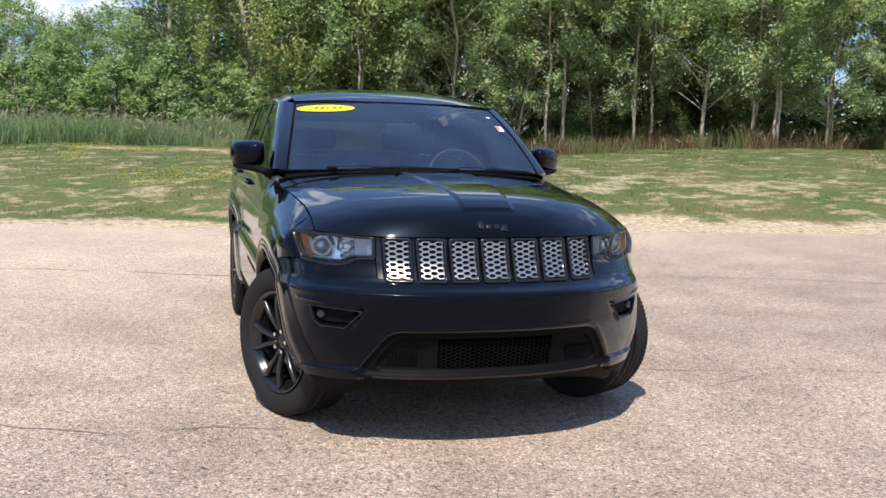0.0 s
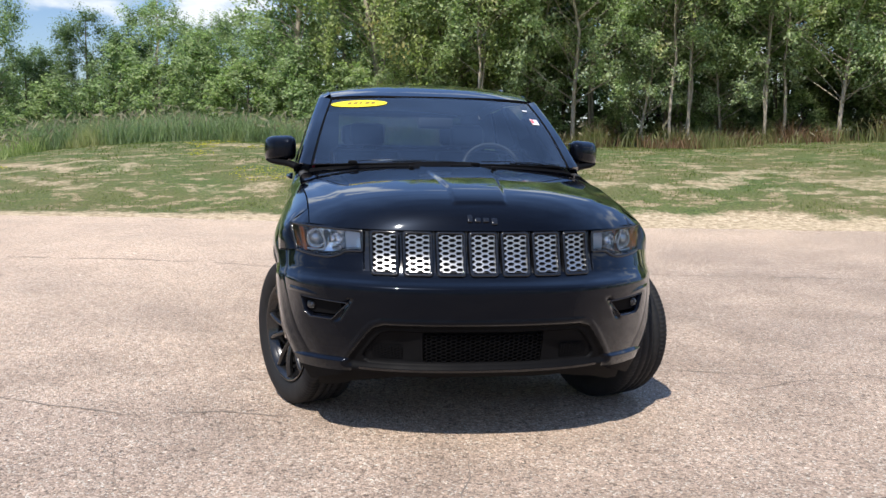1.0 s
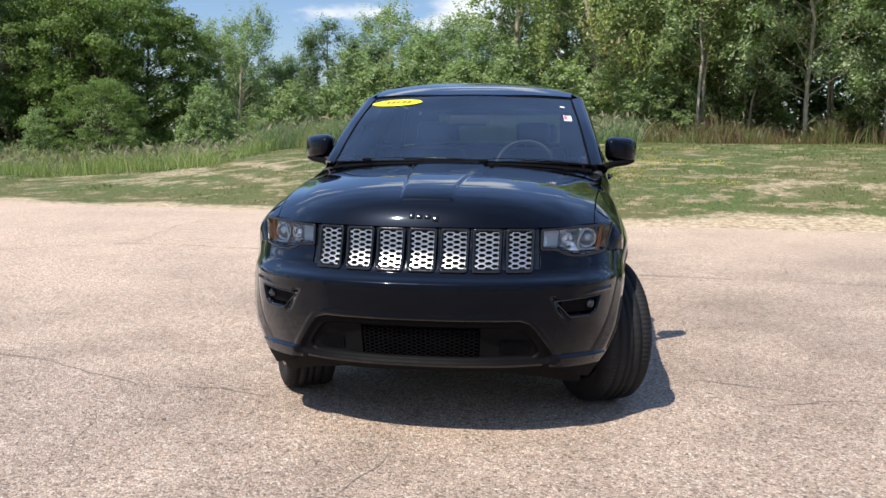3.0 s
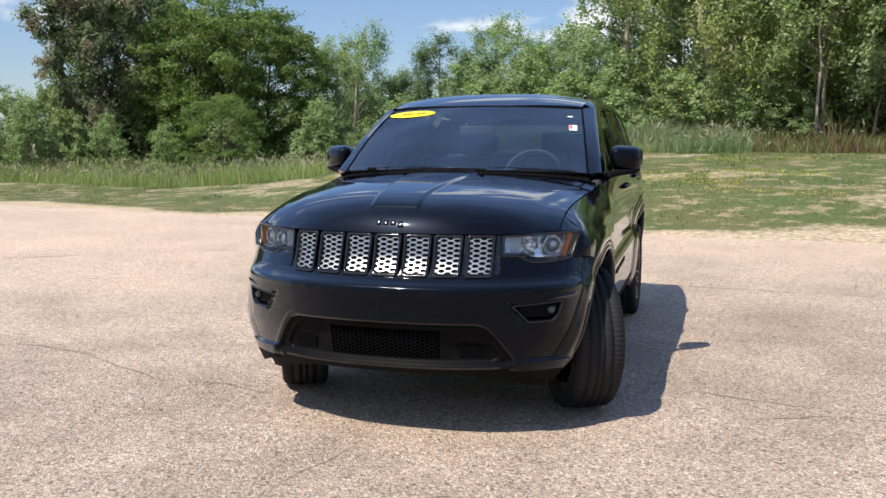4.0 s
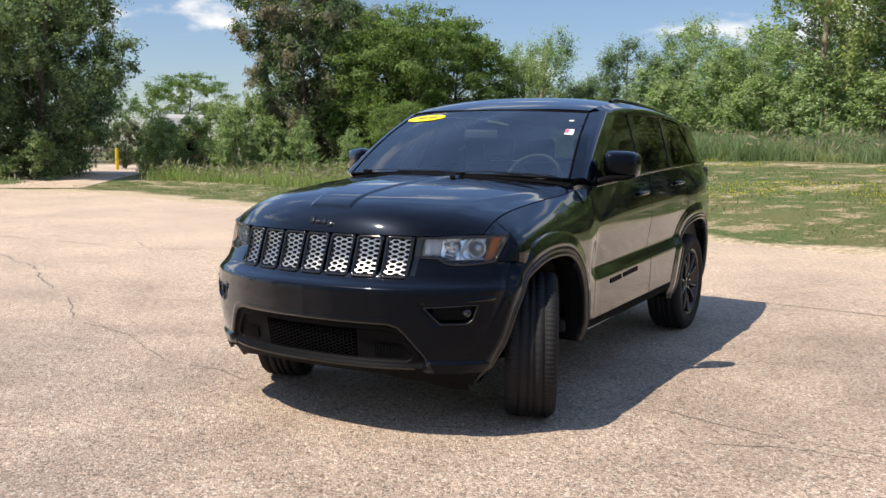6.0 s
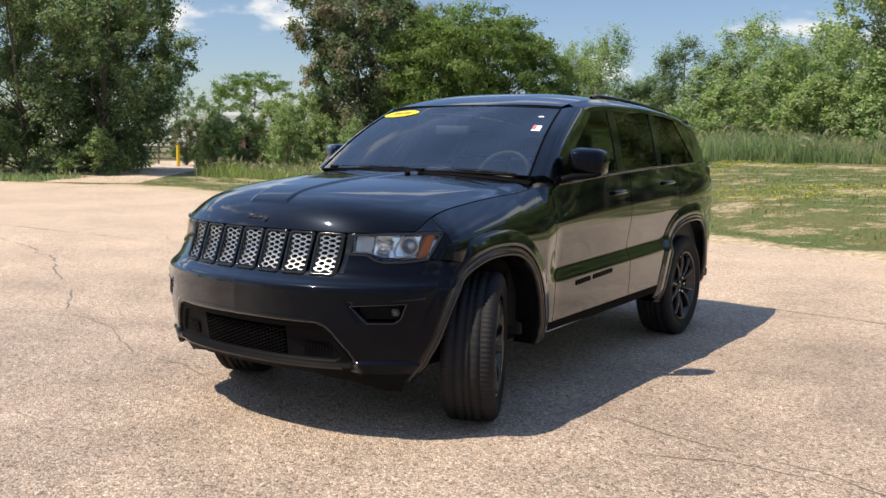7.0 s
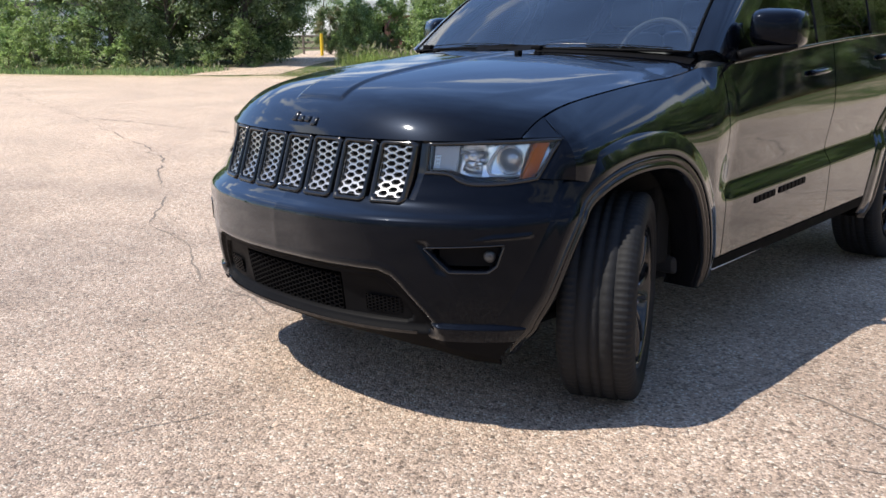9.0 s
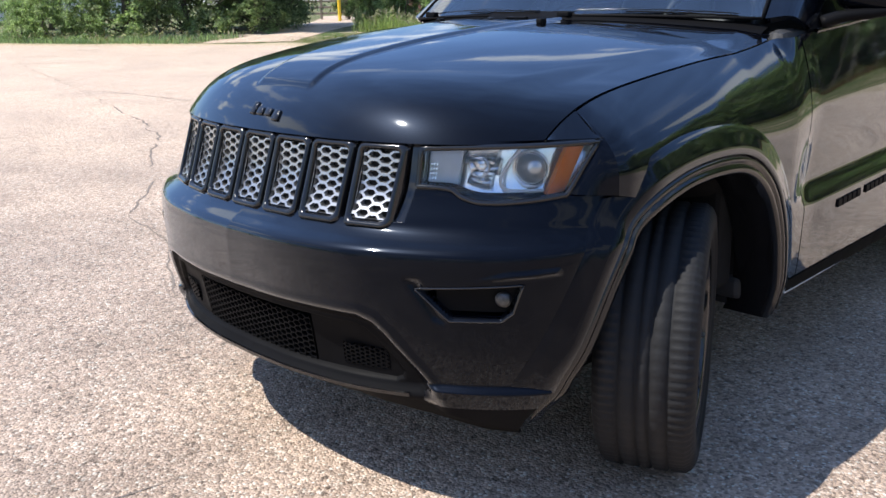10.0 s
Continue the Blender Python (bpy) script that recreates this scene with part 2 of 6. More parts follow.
def tube(points, radius, sides=10, caps=True, flat=1.0):
    """A round bar along points; radius may vary; flat squeezes it upright."""
    P = np.array(points, float)
    R = np.broadcast_to(radius, (len(P),))
    T = np.gradient(P, axis=0)
    T /= np.linalg.norm(T, axis=1, keepdims=True)
    ref = np.array((0, 0, 1.0)) if abs(T[:, 2]).mean() < 0.9 else np.array((0, 1.0, 0))
    A = np.cross(T, ref)
    A /= np.linalg.norm(A, axis=1, keepdims=True)
    B = np.cross(A, T)
    ang = np.arange(sides) * 2 * np.pi / sides
    V = P[:, None] + R[:, None, None] * (np.cos(ang)[None, :, None] * A[:, None] + flat * np.sin(ang)[None, :, None] * B[:, None])
    n = len(P)
    k = np.arange(n * sides).reshape(n, sides)
    k2 = np.roll(k, -1, axis=1)
    F = [tuple(f) for f in np.stack([k[:-1], k[1:], k2[1:], k2[:-1]], -1).reshape(-1, 4)]
    if caps:
        F += [tuple(k[0]), tuple(k[-1][::-1])]
    return V.reshape(-1, 3), F


def lathe(profile, n=96):
    """Turns (x, r) points round the x axis."""
    p = np.array(profile, float)
    a = np.arange(n) * 2 * np.pi / n
    V = np.stack([np.broadcast_to(p[:, 0], (n, len(p))), np.cos(a)[:, None] * p[:, 1], np.sin(a)[:, None] * p[:, 1]], -1)
    k = np.arange(n * len(p)).reshape(n, len(p))
    k2 = np.roll(k, -1, axis=0)
    F = np.stack([k[:, :-1], k[:, 1:], k2[:, 1:], k2[:, :-1]], -1).reshape(-1, 4)
    return V.reshape(-1, 3), F



# ---- the place round the car ----
def value_noise(x, y, seed=0):
    x, y = np.asarray(x, float), np.asarray(y, float)
    xi, yi = np.floor(x), np.floor(y)
    fx, fy = x - xi, y - yi
    fx, fy = fx * fx * (3 - 2 * fx), fy * fy * (3 - 2 * fy)

    def h(a, b):
        q = np.sin(a * 127.1 + b * 311.7 + seed * 74.7) * 43758.5453
        return q - np.floor(q)

    return (h(xi, yi) * (1 - fx) + h(xi + 1, yi) * fx) * (1 - fy) + (h(xi, yi + 1) * (1 - fx) + h(xi + 1, yi + 1) * fx) * fy


def fbm(x, y, seed=0):
    return sum(value_noise(x * 2**k, y * 2**k, seed + k) * 0.5 ** (k + 1) for k in range(4)) / 0.9375


def lot_edge(x):
    return ip(x, (-90, 6), (-45, 9.5), (-36, 10.8), (-28, 13.2), (-22.5, 15.5), (-17, 14.2), (-11.7, 12.8), (-9.7, 12.0), (-4.2, 11.5), (-0.4, 10.45), (2.5, 9.95), (6, 9.8), (11.5, 9.0), (20, 8.0), (40, 6), (90, 2))


def rise(x, y):
    """Height of the bank behind the lot."""
    d = y - lot_edge(x)
    r = 0.22 + 0.78 * sm(-15, -4, x)
    h = r * ip(d, (-3, -0.04), (-0.3, -0.03), (0.4, 0.02), (1.2, 0.10), (2.7, 0.42), (5.5, 0.86), (8.5, 1.18), (12, 1.26), (40, 1.3), (300, 1.3))
    h = h + 0.42 * sm(9, 19, x) * sm(5, 13, d)
    return np.where(d < -3, -0.04, h) + -0.02 + np.where(d > 0.5, 0.05 * (fbm(x * 0.7, y * 0.7, 5) - 0.5) * sm(0.5, 2, d), 0)


def bareness(x, y):
    d = y - lot_edge(x)
    wide = 0.6 + 0.8 * sm(0, 6, x)
    strip = sm(wide + 0.5, wide - 0.5, d + 1.1 * (fbm(x * 0.8, y * 0.8, 2) - 0.5))
    n = fbm(x * 0.45, y * 0.9, 11) * 0.45 + fbm(x * 1.6, y * 2.6, 3) * 0.55
    zone = np.maximum(sm(1.4, 2.8, d) * sm(7.5, 5.5, d), 0.9 * sm(7.8, 8.6, d) * sm(10.3, 9.4, d) * sm(-5, -3, x) * sm(4, 3, x))
    patch = 0.56 * sm(0.50, 0.62, n) * zone
    return np.clip(np.maximum(strip, patch), 0, 1)


def asphalt():
    m, nt, p = node_mat("pale_chip_asphalt")
    v = coords(nt)
    vo = add(nt, "ShaderNodeTexVoronoi", Scale=115.0)
    nt.links.new(v, vo.inputs["Vector"])
    sep = nt.nodes.new("ShaderNodeSeparateColor")
    nt.links.new(vo.outputs["Color"], sep.inputs[0])
    chips = ramp(nt, sep.outputs[0], (0.0, (0.135, 0.106, 0.088)), (0.22, (0.314, 0.246, 0.194)), (0.5, (0.457, 0.356, 0.280)), (0.72, (0.533, 0.407, 0.326)), (0.9, (0.647, 0.537, 0.450)), (1.0, (0.751, 0.761, 0.689)))
    vs = add(nt, "ShaderNodeTexVoronoi", Scale=34.0)
    nt.links.new(v, vs.inputs["Vector"])
    sep2 = nt.nodes.new("ShaderNodeSeparateColor")
    nt.links.new(vs.outputs["Color"], sep2.inputs[0])
    chips = mixc(nt, 0.2, chips, ramp(nt, sep2.outputs[1], (0.0, (0.229, 0.176, 0.137)), (0.6, (0.401, 0.314, 0.247)), (1.0, (0.592, 0.491, 0.405))))
    stain = noise_tex(nt, v, 0.55, 6.0, 0.6)
    c = mixc(nt, ramp(nt, stain, (0.32, 0.0), (0.62, 1.0)), (0.77, 0.755, 0.745), (0.97, 0.945, 0.91))
    c = mixc(nt, 1.0, chips, c, "MULTIPLY")
    # grazing brightness of the far lot put into the colour, paler away from the car
    place = nt.nodes.new("ShaderNodeSeparateXYZ")
    nt.links.new(v, place.inputs[0])
    away = math_node(nt, "ADD", math_node(nt, "SUBTRACT", place.outputs[1], math_node(nt, "MULTIPLY", place.outputs[0], 0.5)), math_node(nt, "MULTIPLY", noise_tex(nt, v, 0.3, 4.0), 5.0))
    far_lift = nt.nodes.new("ShaderNodeMapRange")
    far_lift.interpolation_type = "SMOOTHSTEP"
    far_lift.inputs[1].default_value, far_lift.inputs[2].default_value = 2.5, 11.0
    nt.links.new(away, far_lift.inputs[0])
    c = mixc(nt, 1.0, c, mixc(nt, far_lift.outputs[0], (1.0, 1.0, 1.0), (1.40, 1.375, 1.31)), "MULTIPLY")
    spots = noise_tex(nt, v, 3.1, 5.0, 0.65)
    c = mixc(nt, ramp(nt, spots, (0.57, 0.0), (0.76, 0.34)), c, (0.22, 0.185, 0.15))
    blots = noise_tex(nt, v, 1.15, 5.0, 0.6)
    c = mixc(nt, math_node(nt, "SUBTRACT", 1.0, math_node(nt, "MULTIPLY", far_lift.outputs[0], 0.8)), c, mixc(nt, 1.0, c, ramp(nt, blots, (0.36, (0.86, 0.845, 0.82)), (0.60, (1.04, 1.035, 1.025))), "MULTIPLY"))
    grit = add(nt, "ShaderNodeTexVoronoi", Scale=62.0)
    nt.links.new(v, grit.inputs["Vector"])
    sep3 = nt.nodes.new("ShaderNodeSeparateColor")
    nt.links.new(grit.outputs["Color"], sep3.inputs[0])
    c = mixc(nt, 1.0, c, ramp(nt, sep3.outputs[2], (0.0, (0.45, 0.43, 0.42)), (0.10, (0.86, 0.85, 0.84)), (0.5, (1.0, 1.0, 1.0)), (0.93, (1.04, 1.03, 1.02)), (1.0, (1.35, 1.32, 1.28))), "MULTIPLY")
    c = mixc(nt, 1.0, c, (1.0, 1.0, 1.0), "MULTIPLY")
    nt.links.new(c, p.inputs["Base Color"])
    p.inputs["Roughness"].default_value = 0.72
    p.inputs["Specular IOR Level"].default_value = 0.5
    bump(nt, p, math_node(nt, "ADD", math_node(nt, "MULTIPLY", vo.outputs["Distance"], -1.0), math_node(nt, "MULTIPLY", vs.outputs["Distance"], -0.5)), 0.8, 0.006)
    return m


def lawn():
    m, nt, p = node_mat("mown_grass_and_sand")
    v = coords(nt)
    at = nt.nodes.new("ShaderNodeAttribute")
    at.attribute_name = "bare"
    fine = noise_tex(nt, v, 22.0, 5.0, 0.7)
    wide = noise_tex(nt, v, 0.5, 4.0)
    g = ramp(nt, fine, (0.34, (0.022, 0.040, 0.009)), (0.52, (0.085, 0.122, 0.030)), (0.70, (0.19, 0.215, 0.068)))
    g = mixc(nt, ramp(nt, wide, (0.4, 0.0), (0.65, 0.5)), g, (0.17, 0.135, 0.06))
    thin = noise_tex(nt, coords(nt, (0.7, 1.4, 1.0)), 1.9, 8.0, 0.72)
    g = mixc(nt, ramp(nt, thin, (0.53, 0.0), (0.585, 0.9)), g, ramp(nt, fine, (0.3, (0.15, 0.11, 0.055)), (0.7, (0.50, 0.40, 0.25))))
    sand = ramp(nt, noise_tex(nt, v, 9.0, 6.0, 0.7), (0.32, (0.22, 0.16, 0.09)), (0.52, (0.52, 0.41, 0.27)), (0.72, (0.78, 0.66, 0.48)))
    edge = math_node(nt, "ADD", at.outputs["Fac"], math_node(nt, "MULTIPLY", math_node(nt, "SUBTRACT", noise_tex(nt, v, 5.0, 8.0, 0.8), 0.5), 2.2))
    c = mixc(nt, ramp(nt, edge, (0.3, 0.0), (0.85, 1.0)), g, sand)
    nt.links.new(c, p.inputs["Base Color"])
    p.inputs["Roughness"].default_value = 0.95
    bump(nt, p, fine, 0.8, 0.05)
    return m


def leaf_mat(name, dark, light, other=None, share=0.0):
    m = bpy.data.materials.new(name)
    m.use_nodes = True
    nt = m.node_tree
    p = nt.nodes["Principled BSDF"]
    geo = nt.nodes.new("ShaderNodeNewGeometry")
    c = ramp(nt, geo.outputs["Random Per Island"], (0.0, dark), (0.6, tuple(0.5 * (a + b) for a, b in zip(dark, light))), (1.0, light))
    v = coords(nt)
    patch = noise_tex(nt, v, 0.55, 3.0)
    if other:
        c = mixc(nt, ramp(nt, patch, (1 - share - 0.06, 0.0), (1 - share + 0.04, 0.85)), c, other)
    nt.links.new(c, p.inputs["Base Color"])
    p.inputs["Roughness"].default_value = 0.55
    p.inputs["Specular IOR Level"].default_value = 0.22
    tr = add(nt, "ShaderNodeBsdfTranslucent")
    nt.links.new(mixc(nt, 1.0, c, (1.08, 1.28, 0.80), "MULTIPLY"), tr.inputs[0])
    mx = nt.nodes.new("ShaderNodeMixShader")
    mx.inputs[0].default_value = 0.54
    nt.links.new(p.outputs[0], mx.inputs[1])
    nt.links.new(tr.outputs[0], mx.inputs[2])
    nt.links.new(mx.outputs[0], nt.nodes["Material Output"].inputs[0])
    return m


def bark(name, a, b):
    m, nt, p = node_mat(name)
    v = coords(nt, (1, 1, 0.25))
    n = noise_tex(nt, v, 14.0, 6.0, 0.7)
    nt.links.new(ramp(nt, n, (0.3, a), (0.7, b)), p.inputs["Base Color"])
    p.inputs["Roughness"].default_value = 0.9
    bump(nt, p, n, 0.7, 0.03)
    return m


ASPHALT, LAWN = asphalt(), lawn()
BARK = bark("grey_brown_bark", (0.05, 0.04, 0.03), (0.17, 0.14, 0.11))
PALEBARK = bark("pale_bark", (0.20, 0.17, 0.13), (0.54, 0.47, 0.39))
LEAF_DARK = leaf_mat("dark_green_leaves", (0.130, 0.183, 0.090), (0.427, 0.516, 0.275))
LEAF_MID = leaf_mat("green_leaves", (0.151, 0.202, 0.098), (0.477, 0.550, 0.291), (0.577, 0.537, 0.279), 0.36)
LEAF_LIGHT = leaf_mat("light_green_leaves", (0.160, 0.215, 0.104), (0.470, 0.560, 0.305), (0.508, 0.530, 0.293), 0.34)
LEAF_FEATHER = leaf_mat("bright_green_leaves", (0.090, 0.135, 0.046), (0.280, 0.370, 0.125))
LEAF_WILLOW = leaf_mat("olive_green_leaves", (0.096, 0.132, 0.072), (0.320, 0.383, 0.218), (0.399, 0.425, 0.249), 0.34)
LEAF_POPLAR = leaf_mat("mixed_green_leaves", (0.089, 0.130, 0.073), (0.282, 0.360, 0.201), (0.357, 0.390, 0.220), 0.3)
LEAF_OAK = leaf_mat("browning_oak_leaves", (0.075, 0.110, 0.061), (0.235, 0.300, 0.165), (0.357, 0.300, 0.244), 0.44)
LEAF_GREY = leaf_mat("grey_green_leaves", (0.199, 0.251, 0.145), (0.639, 0.715, 0.447), (0.733, 0.577, 0.348), 0.33)
LEAF_GOLD = leaf_mat("yellowing_leaves", (0.190, 0.224, 0.103), (0.575, 0.615, 0.293), (0.644, 0.494, 0.247), 0.36)
REED = leaf_mat("reed_blades", (0.15, 0.20, 0.105), (0.40, 0.48, 0.29), (0.42, 0.42, 0.22), 0.36)
TALLGRASS = leaf_mat("tall_grass_blades", (0.20, 0.245, 0.09), (0.48, 0.54, 0.25), (0.48, 0.42, 0.23), 0.34)
PLUME = leaf_mat("seed_heads", (0.25, 0.22, 0.15), (0.46, 0.41, 0.31))
DRYWEED = leaf_mat("red_brown_weeds", (0.12, 0.075, 0.05), (0.33, 0.21, 0.135), (0.22, 0.25, 0.11), 0.48)
GRASS = leaf_mat("grass_blades", (0.06, 0.095, 0.020), (0.22, 0.285, 0.075), (0.27, 0.23, 0.095), 0.38)

# -- ground sheet and paved lot --
gx = np.unique(np.r_[np.linspace(-1200, -100, 10), np.linspace(-100, -30, 36), np.arange(-30, 24, 0.2), np.linspace(24, 100, 40), np.linspace(100, 1200, 10)])
gy = np.unique(np.r_[np.linspace(-1200, -60, 10), np.linspace(-60, 6, 12), np.arange(6, 25, 0.2), np.linspace(25, 90, 50), np.linspace(90, 1200, 10)])
GX, GY = np.meshgrid(gx, gy, indexing="ij")
GP = np.stack([GX, GY, rise(GX, GY)], -1)
k = np.arange(GX.size).reshape(GX.shape)
ground = mesh_object("ground", GP.reshape(-1, 3), np.stack([k[:-1, :-1], k[1:, :-1], k[1:, 1:], k[:-1, 1:]], -1).reshape(-1, 4), LAWN)
tagged(ground, "grassy bank with bare sandy patches", "ground", kind="structure")
ground.data.attributes.new("bare", "FLOAT", "POINT").data.foreach_set("value", bareness(GX, GY).ravel())

px = np.unique(np.r_[np.linspace(-90, -36, 28), np.arange(-36, 24, 0.12), np.linspace(24, 90, 34)])
top = lot_edge(px) + 0.30 * (fbm(px * 0.9, px * 0 + 3.3, 8) - 0.5) + 0.16 * (fbm(px * 4, px * 0, 9) - 0.5)
fr = np.r_[np.linspace(0, 0.8, 9), np.linspace(0.85, 1, 8)]
PP = np.stack([np.broadcast_to(px[:, None], (len(px), len(fr))), -48 + fr[None] * (top[:, None] + 48), np.zeros((len(px), len(fr)))], -1)
PP[..., 2] -= 0.012 * (fr[None] == 1)
k = np.arange(PP.shape[0] * PP.shape[1]).reshape(PP.shape[:2])
lot = mesh_object("pavement", PP.reshape(-1, 3), np.stack([k[:-1, :-1], k[1:, :-1], k[1:, 1:], k[:-1, 1:]], -1).reshape(-1, 4), ASPHALT, None, "", False)
tagged(lot, "pale worn chip-seal asphalt lot with thin cracks", "pavement", kind="structure")
drive = curve([(-25.2, 15.4), (-29.6, 21.4), (-36.5, 28.8), (-50, 40)], 24)
T = np.gradient(drive, axis=0)
T /= np.linalg.norm(T, axis=1, keepdims=True)
L = np.stack([-T[:, 1], T[:, 0]], -1)
side = np.linspace(-1.7, 1.7, 5)
DP = drive[:, None] + L[:, None] * side[None, :, None]
DZ = rise(DP[..., 0], DP[..., 1]) + 0.014
k = np.arange(24 * 5).reshape(24, 5)
ob = mesh_object("driveway", np.dstack([DP, DZ]).reshape(-1, 3), np.stack([k[:-1, :-1], k[1:, :-1], k[1:, 1:], k[:-1, 1:]], -1).reshape(-1, 4)[:, ::-1], ASPHALT)
tagged(ob, "narrow paved driveway between the trees", "road", kind="structure")

# cracks in the lot, as narrow sunken-looking dark ribbons
lot.location.z = -0.02
CRACK = simple("crack_filling", (0.20, 0.165, 0.135), 0.95)
rng = np.random.default_rng(4)
crack_v, crack_f = [], []


def crack(points, width):
    p = np.array(points, float)
    seg = np.hypot(*np.diff(p, axis=0).T)
    s = np.r_[0, np.cumsum(seg)]
    n = max(8, int(s[-1] / 0.035))
    t = np.linspace(0, s[-1], n)
    q = np.stack([np.interp(t, s, p[:, 0]), np.interp(t, s, p[:, 1])], -1)
    sd = float(rng.random() * 50)
    q += 0.16 * np.stack([fbm(t * 1.7 + sd, t * 0, 1) - 0.5, fbm(t * 1.7 + sd, t * 0 + 9, 2) - 0.5], -1) + 0.03 * np.stack([fbm(t * 11 + sd, t * 0, 3) - 0.5, fbm(t * 11, t * 0 + sd, 4) - 0.5], -1)
    d = np.gradient(q, axis=0)
    d /= np.linalg.norm(d, axis=1, keepdims=True) + 1e-9
    nrm = np.stack([-d[:, 1], d[:, 0]], -1)
    w = width * 0.62 * np.clip(2.4 * fbm(t * 3 + sd, t * 0 + 4, 6) - 0.62, 0.04, 1.5) * np.minimum(1, np.minimum(t, s[-1] - t) / 0.25 + 0.1)
    b = len(crack_v)
    for a, c in zip(q + nrm * w[:, None] / 2, q - nrm * w[:, None] / 2):
        crack_v.extend([(*a, 0.003), (*c, 0.003)])
    crack_f.extend([(b + 2 * i, b + 2 * i + 1, b + 2 * i + 3, b + 2 * i + 2) for i in range(n - 1)])


for pts, w in (
    ([(-3.4, 0.42), (-2.5, 0.27), (-2.03, -0.01), (-1.62, -0.2), (-1.18, -0.2), (-0.8, -0.35)], 0.016),
    ([(-1.62, -0.2), (-1.7, -0.7), (-1.5, -1.3)], 0.009),
    ([(-12.5, 4.3), (-7.0, 4.5), (-5.0, 6.1), (-2.7, 5.8), (-0.8, 5.0), (1.2, 4.6), (3.7, 4.35), (5.1, 4.05), (6.3, 3.45), (9.5, 2.6)], 0.062),
    ([(-22, 6.5), (-12.5, 4.1), (-7.0, 2.5), (-4.4, 1.1), (-3.4, 0.42)], 0.034),
    ([(-11.3, 6.5), (-9.3, 5.95), (-7.3, 4.6)], 0.02),
    ([(1.2, 0.5), (1.9, 0.36), (2.5, 0.25), (3.1, 0.05), (4.4, -0.3)], 0.014),
    ([(1.3, -0.1), (1.72, 0.02), (2.1, 0.12), (2.6, 0.15)], 0.010),
    ([(-0.1, -0.9), (-0.18, -1.35), (-0.19, -1.7), (-0.05, -2.4)], 0.007),
    ([(-3.5, 0.34), (-3.0, 0.4), (-2.5, 0.27)], 0.010),
    ([(2.9, 4.4), (3.1, 6.5), (2.6, 9.5)], 0.015),
    ([(-5.0, 6.1), (-5.4, 8.5), (-5.1, 11.0)], 0.018),
    ([(6.3, 3.45), (6.0, 1.0), (6.6, -1.5)], 0.014),
):
    crack(pts, w)
ob = mesh_object("cracks", crack_v, crack_f, CRACK, lot, "", False)
tagged(ob, "thin dark cracks", kind="stuff")

# -- leaves and trees --
def leaves(centers, size, rng_, droop=0.0, aspect=0.6, flat=0.0, facing=None):
    """Diamond-shaped leaves at the given places, slightly folded along the middle; facing: the side each one turns to."""
    n = len(centers)
    d = rng_.normal(size=(n, 3))
    d[:, 2] = d[:, 2] * (1 - flat) - droop * 2.2
    d /= np.linalg.norm(d, axis=1, keepdims=True)
    e = rng_.normal(size=(n, 3))
    if flat:
        e[:, 2] *= 1 - flat
    if facing is not None:
        d -= facing * np.sum(facing * d, 1, keepdims=True)
        d /= np.linalg.norm(d, axis=1, keepdims=True) + 1e-9
        e = np.cross(facing, d)
    e -= d * np.sum(e * d, 1, keepdims=True)
    e /= np.linalg.norm(e, axis=1, keepdims=True)
    up = np.cross(d, e)
    s = size * (0.6 + 0.8 * rng_.random((n, 1)))
    V = np.stack([centers - d * s * 0.5, centers + e * s * aspect * 0.5 + up * s * 0.1, centers + d * s * 0.5, centers - e * s * aspect * 0.5 + up * s * 0.1], 1)
    k = np.arange(n)[:, None] * 4
    F = np.concatenate([k + (0, 1, 2), k + (0, 2, 3)])
    return V.reshape(-1, 3), F


def fast_mesh(name, V, F, material):
    me = bpy.data.meshes.new(name)
    F = np.asarray(F)
    me.vertices.add(len(V))
    me.vertices.foreach_set("co", np.asarray(V, np.float32).ravel())
    n, w = F.shape
    me.loops.add(n * w)
    me.loops.foreach_set("vertex_index", F.astype(np.int32).ravel())
    me.polygons.add(n)
    me.polygons.foreach_set("loop_start", np.arange(0, n * w, w, dtype=np.int32))
    me.materials.append(material)
    me.update(calc_edges=True)
    return me


def limb(p0, p1, r0, r1, rng_, bend=0.12, n=7):
    p0, p1 = np.array(p0, float), np.array(p1, float)
    t = np.linspace(0, 1, n)[:, None]
    off = rng_.normal(size=(1, 3)) * bend * np.linalg.norm(p1 - p0)
    off[0, 2] *= 0.3
    P = p0 + t * (p1 - p0) + off * np.sin(np.pi * t) * 0.6
    return tube(P, np.linspace(r0, r1, n), 7, True)


def join(pieces):
    V, F, b = [], [], 0
    for v, f in pieces:
        V.append(np.asarray(v))
        F += [tuple(i + b for i in g) for g in f]
        b += len(v)
    return np.vstack(V), F


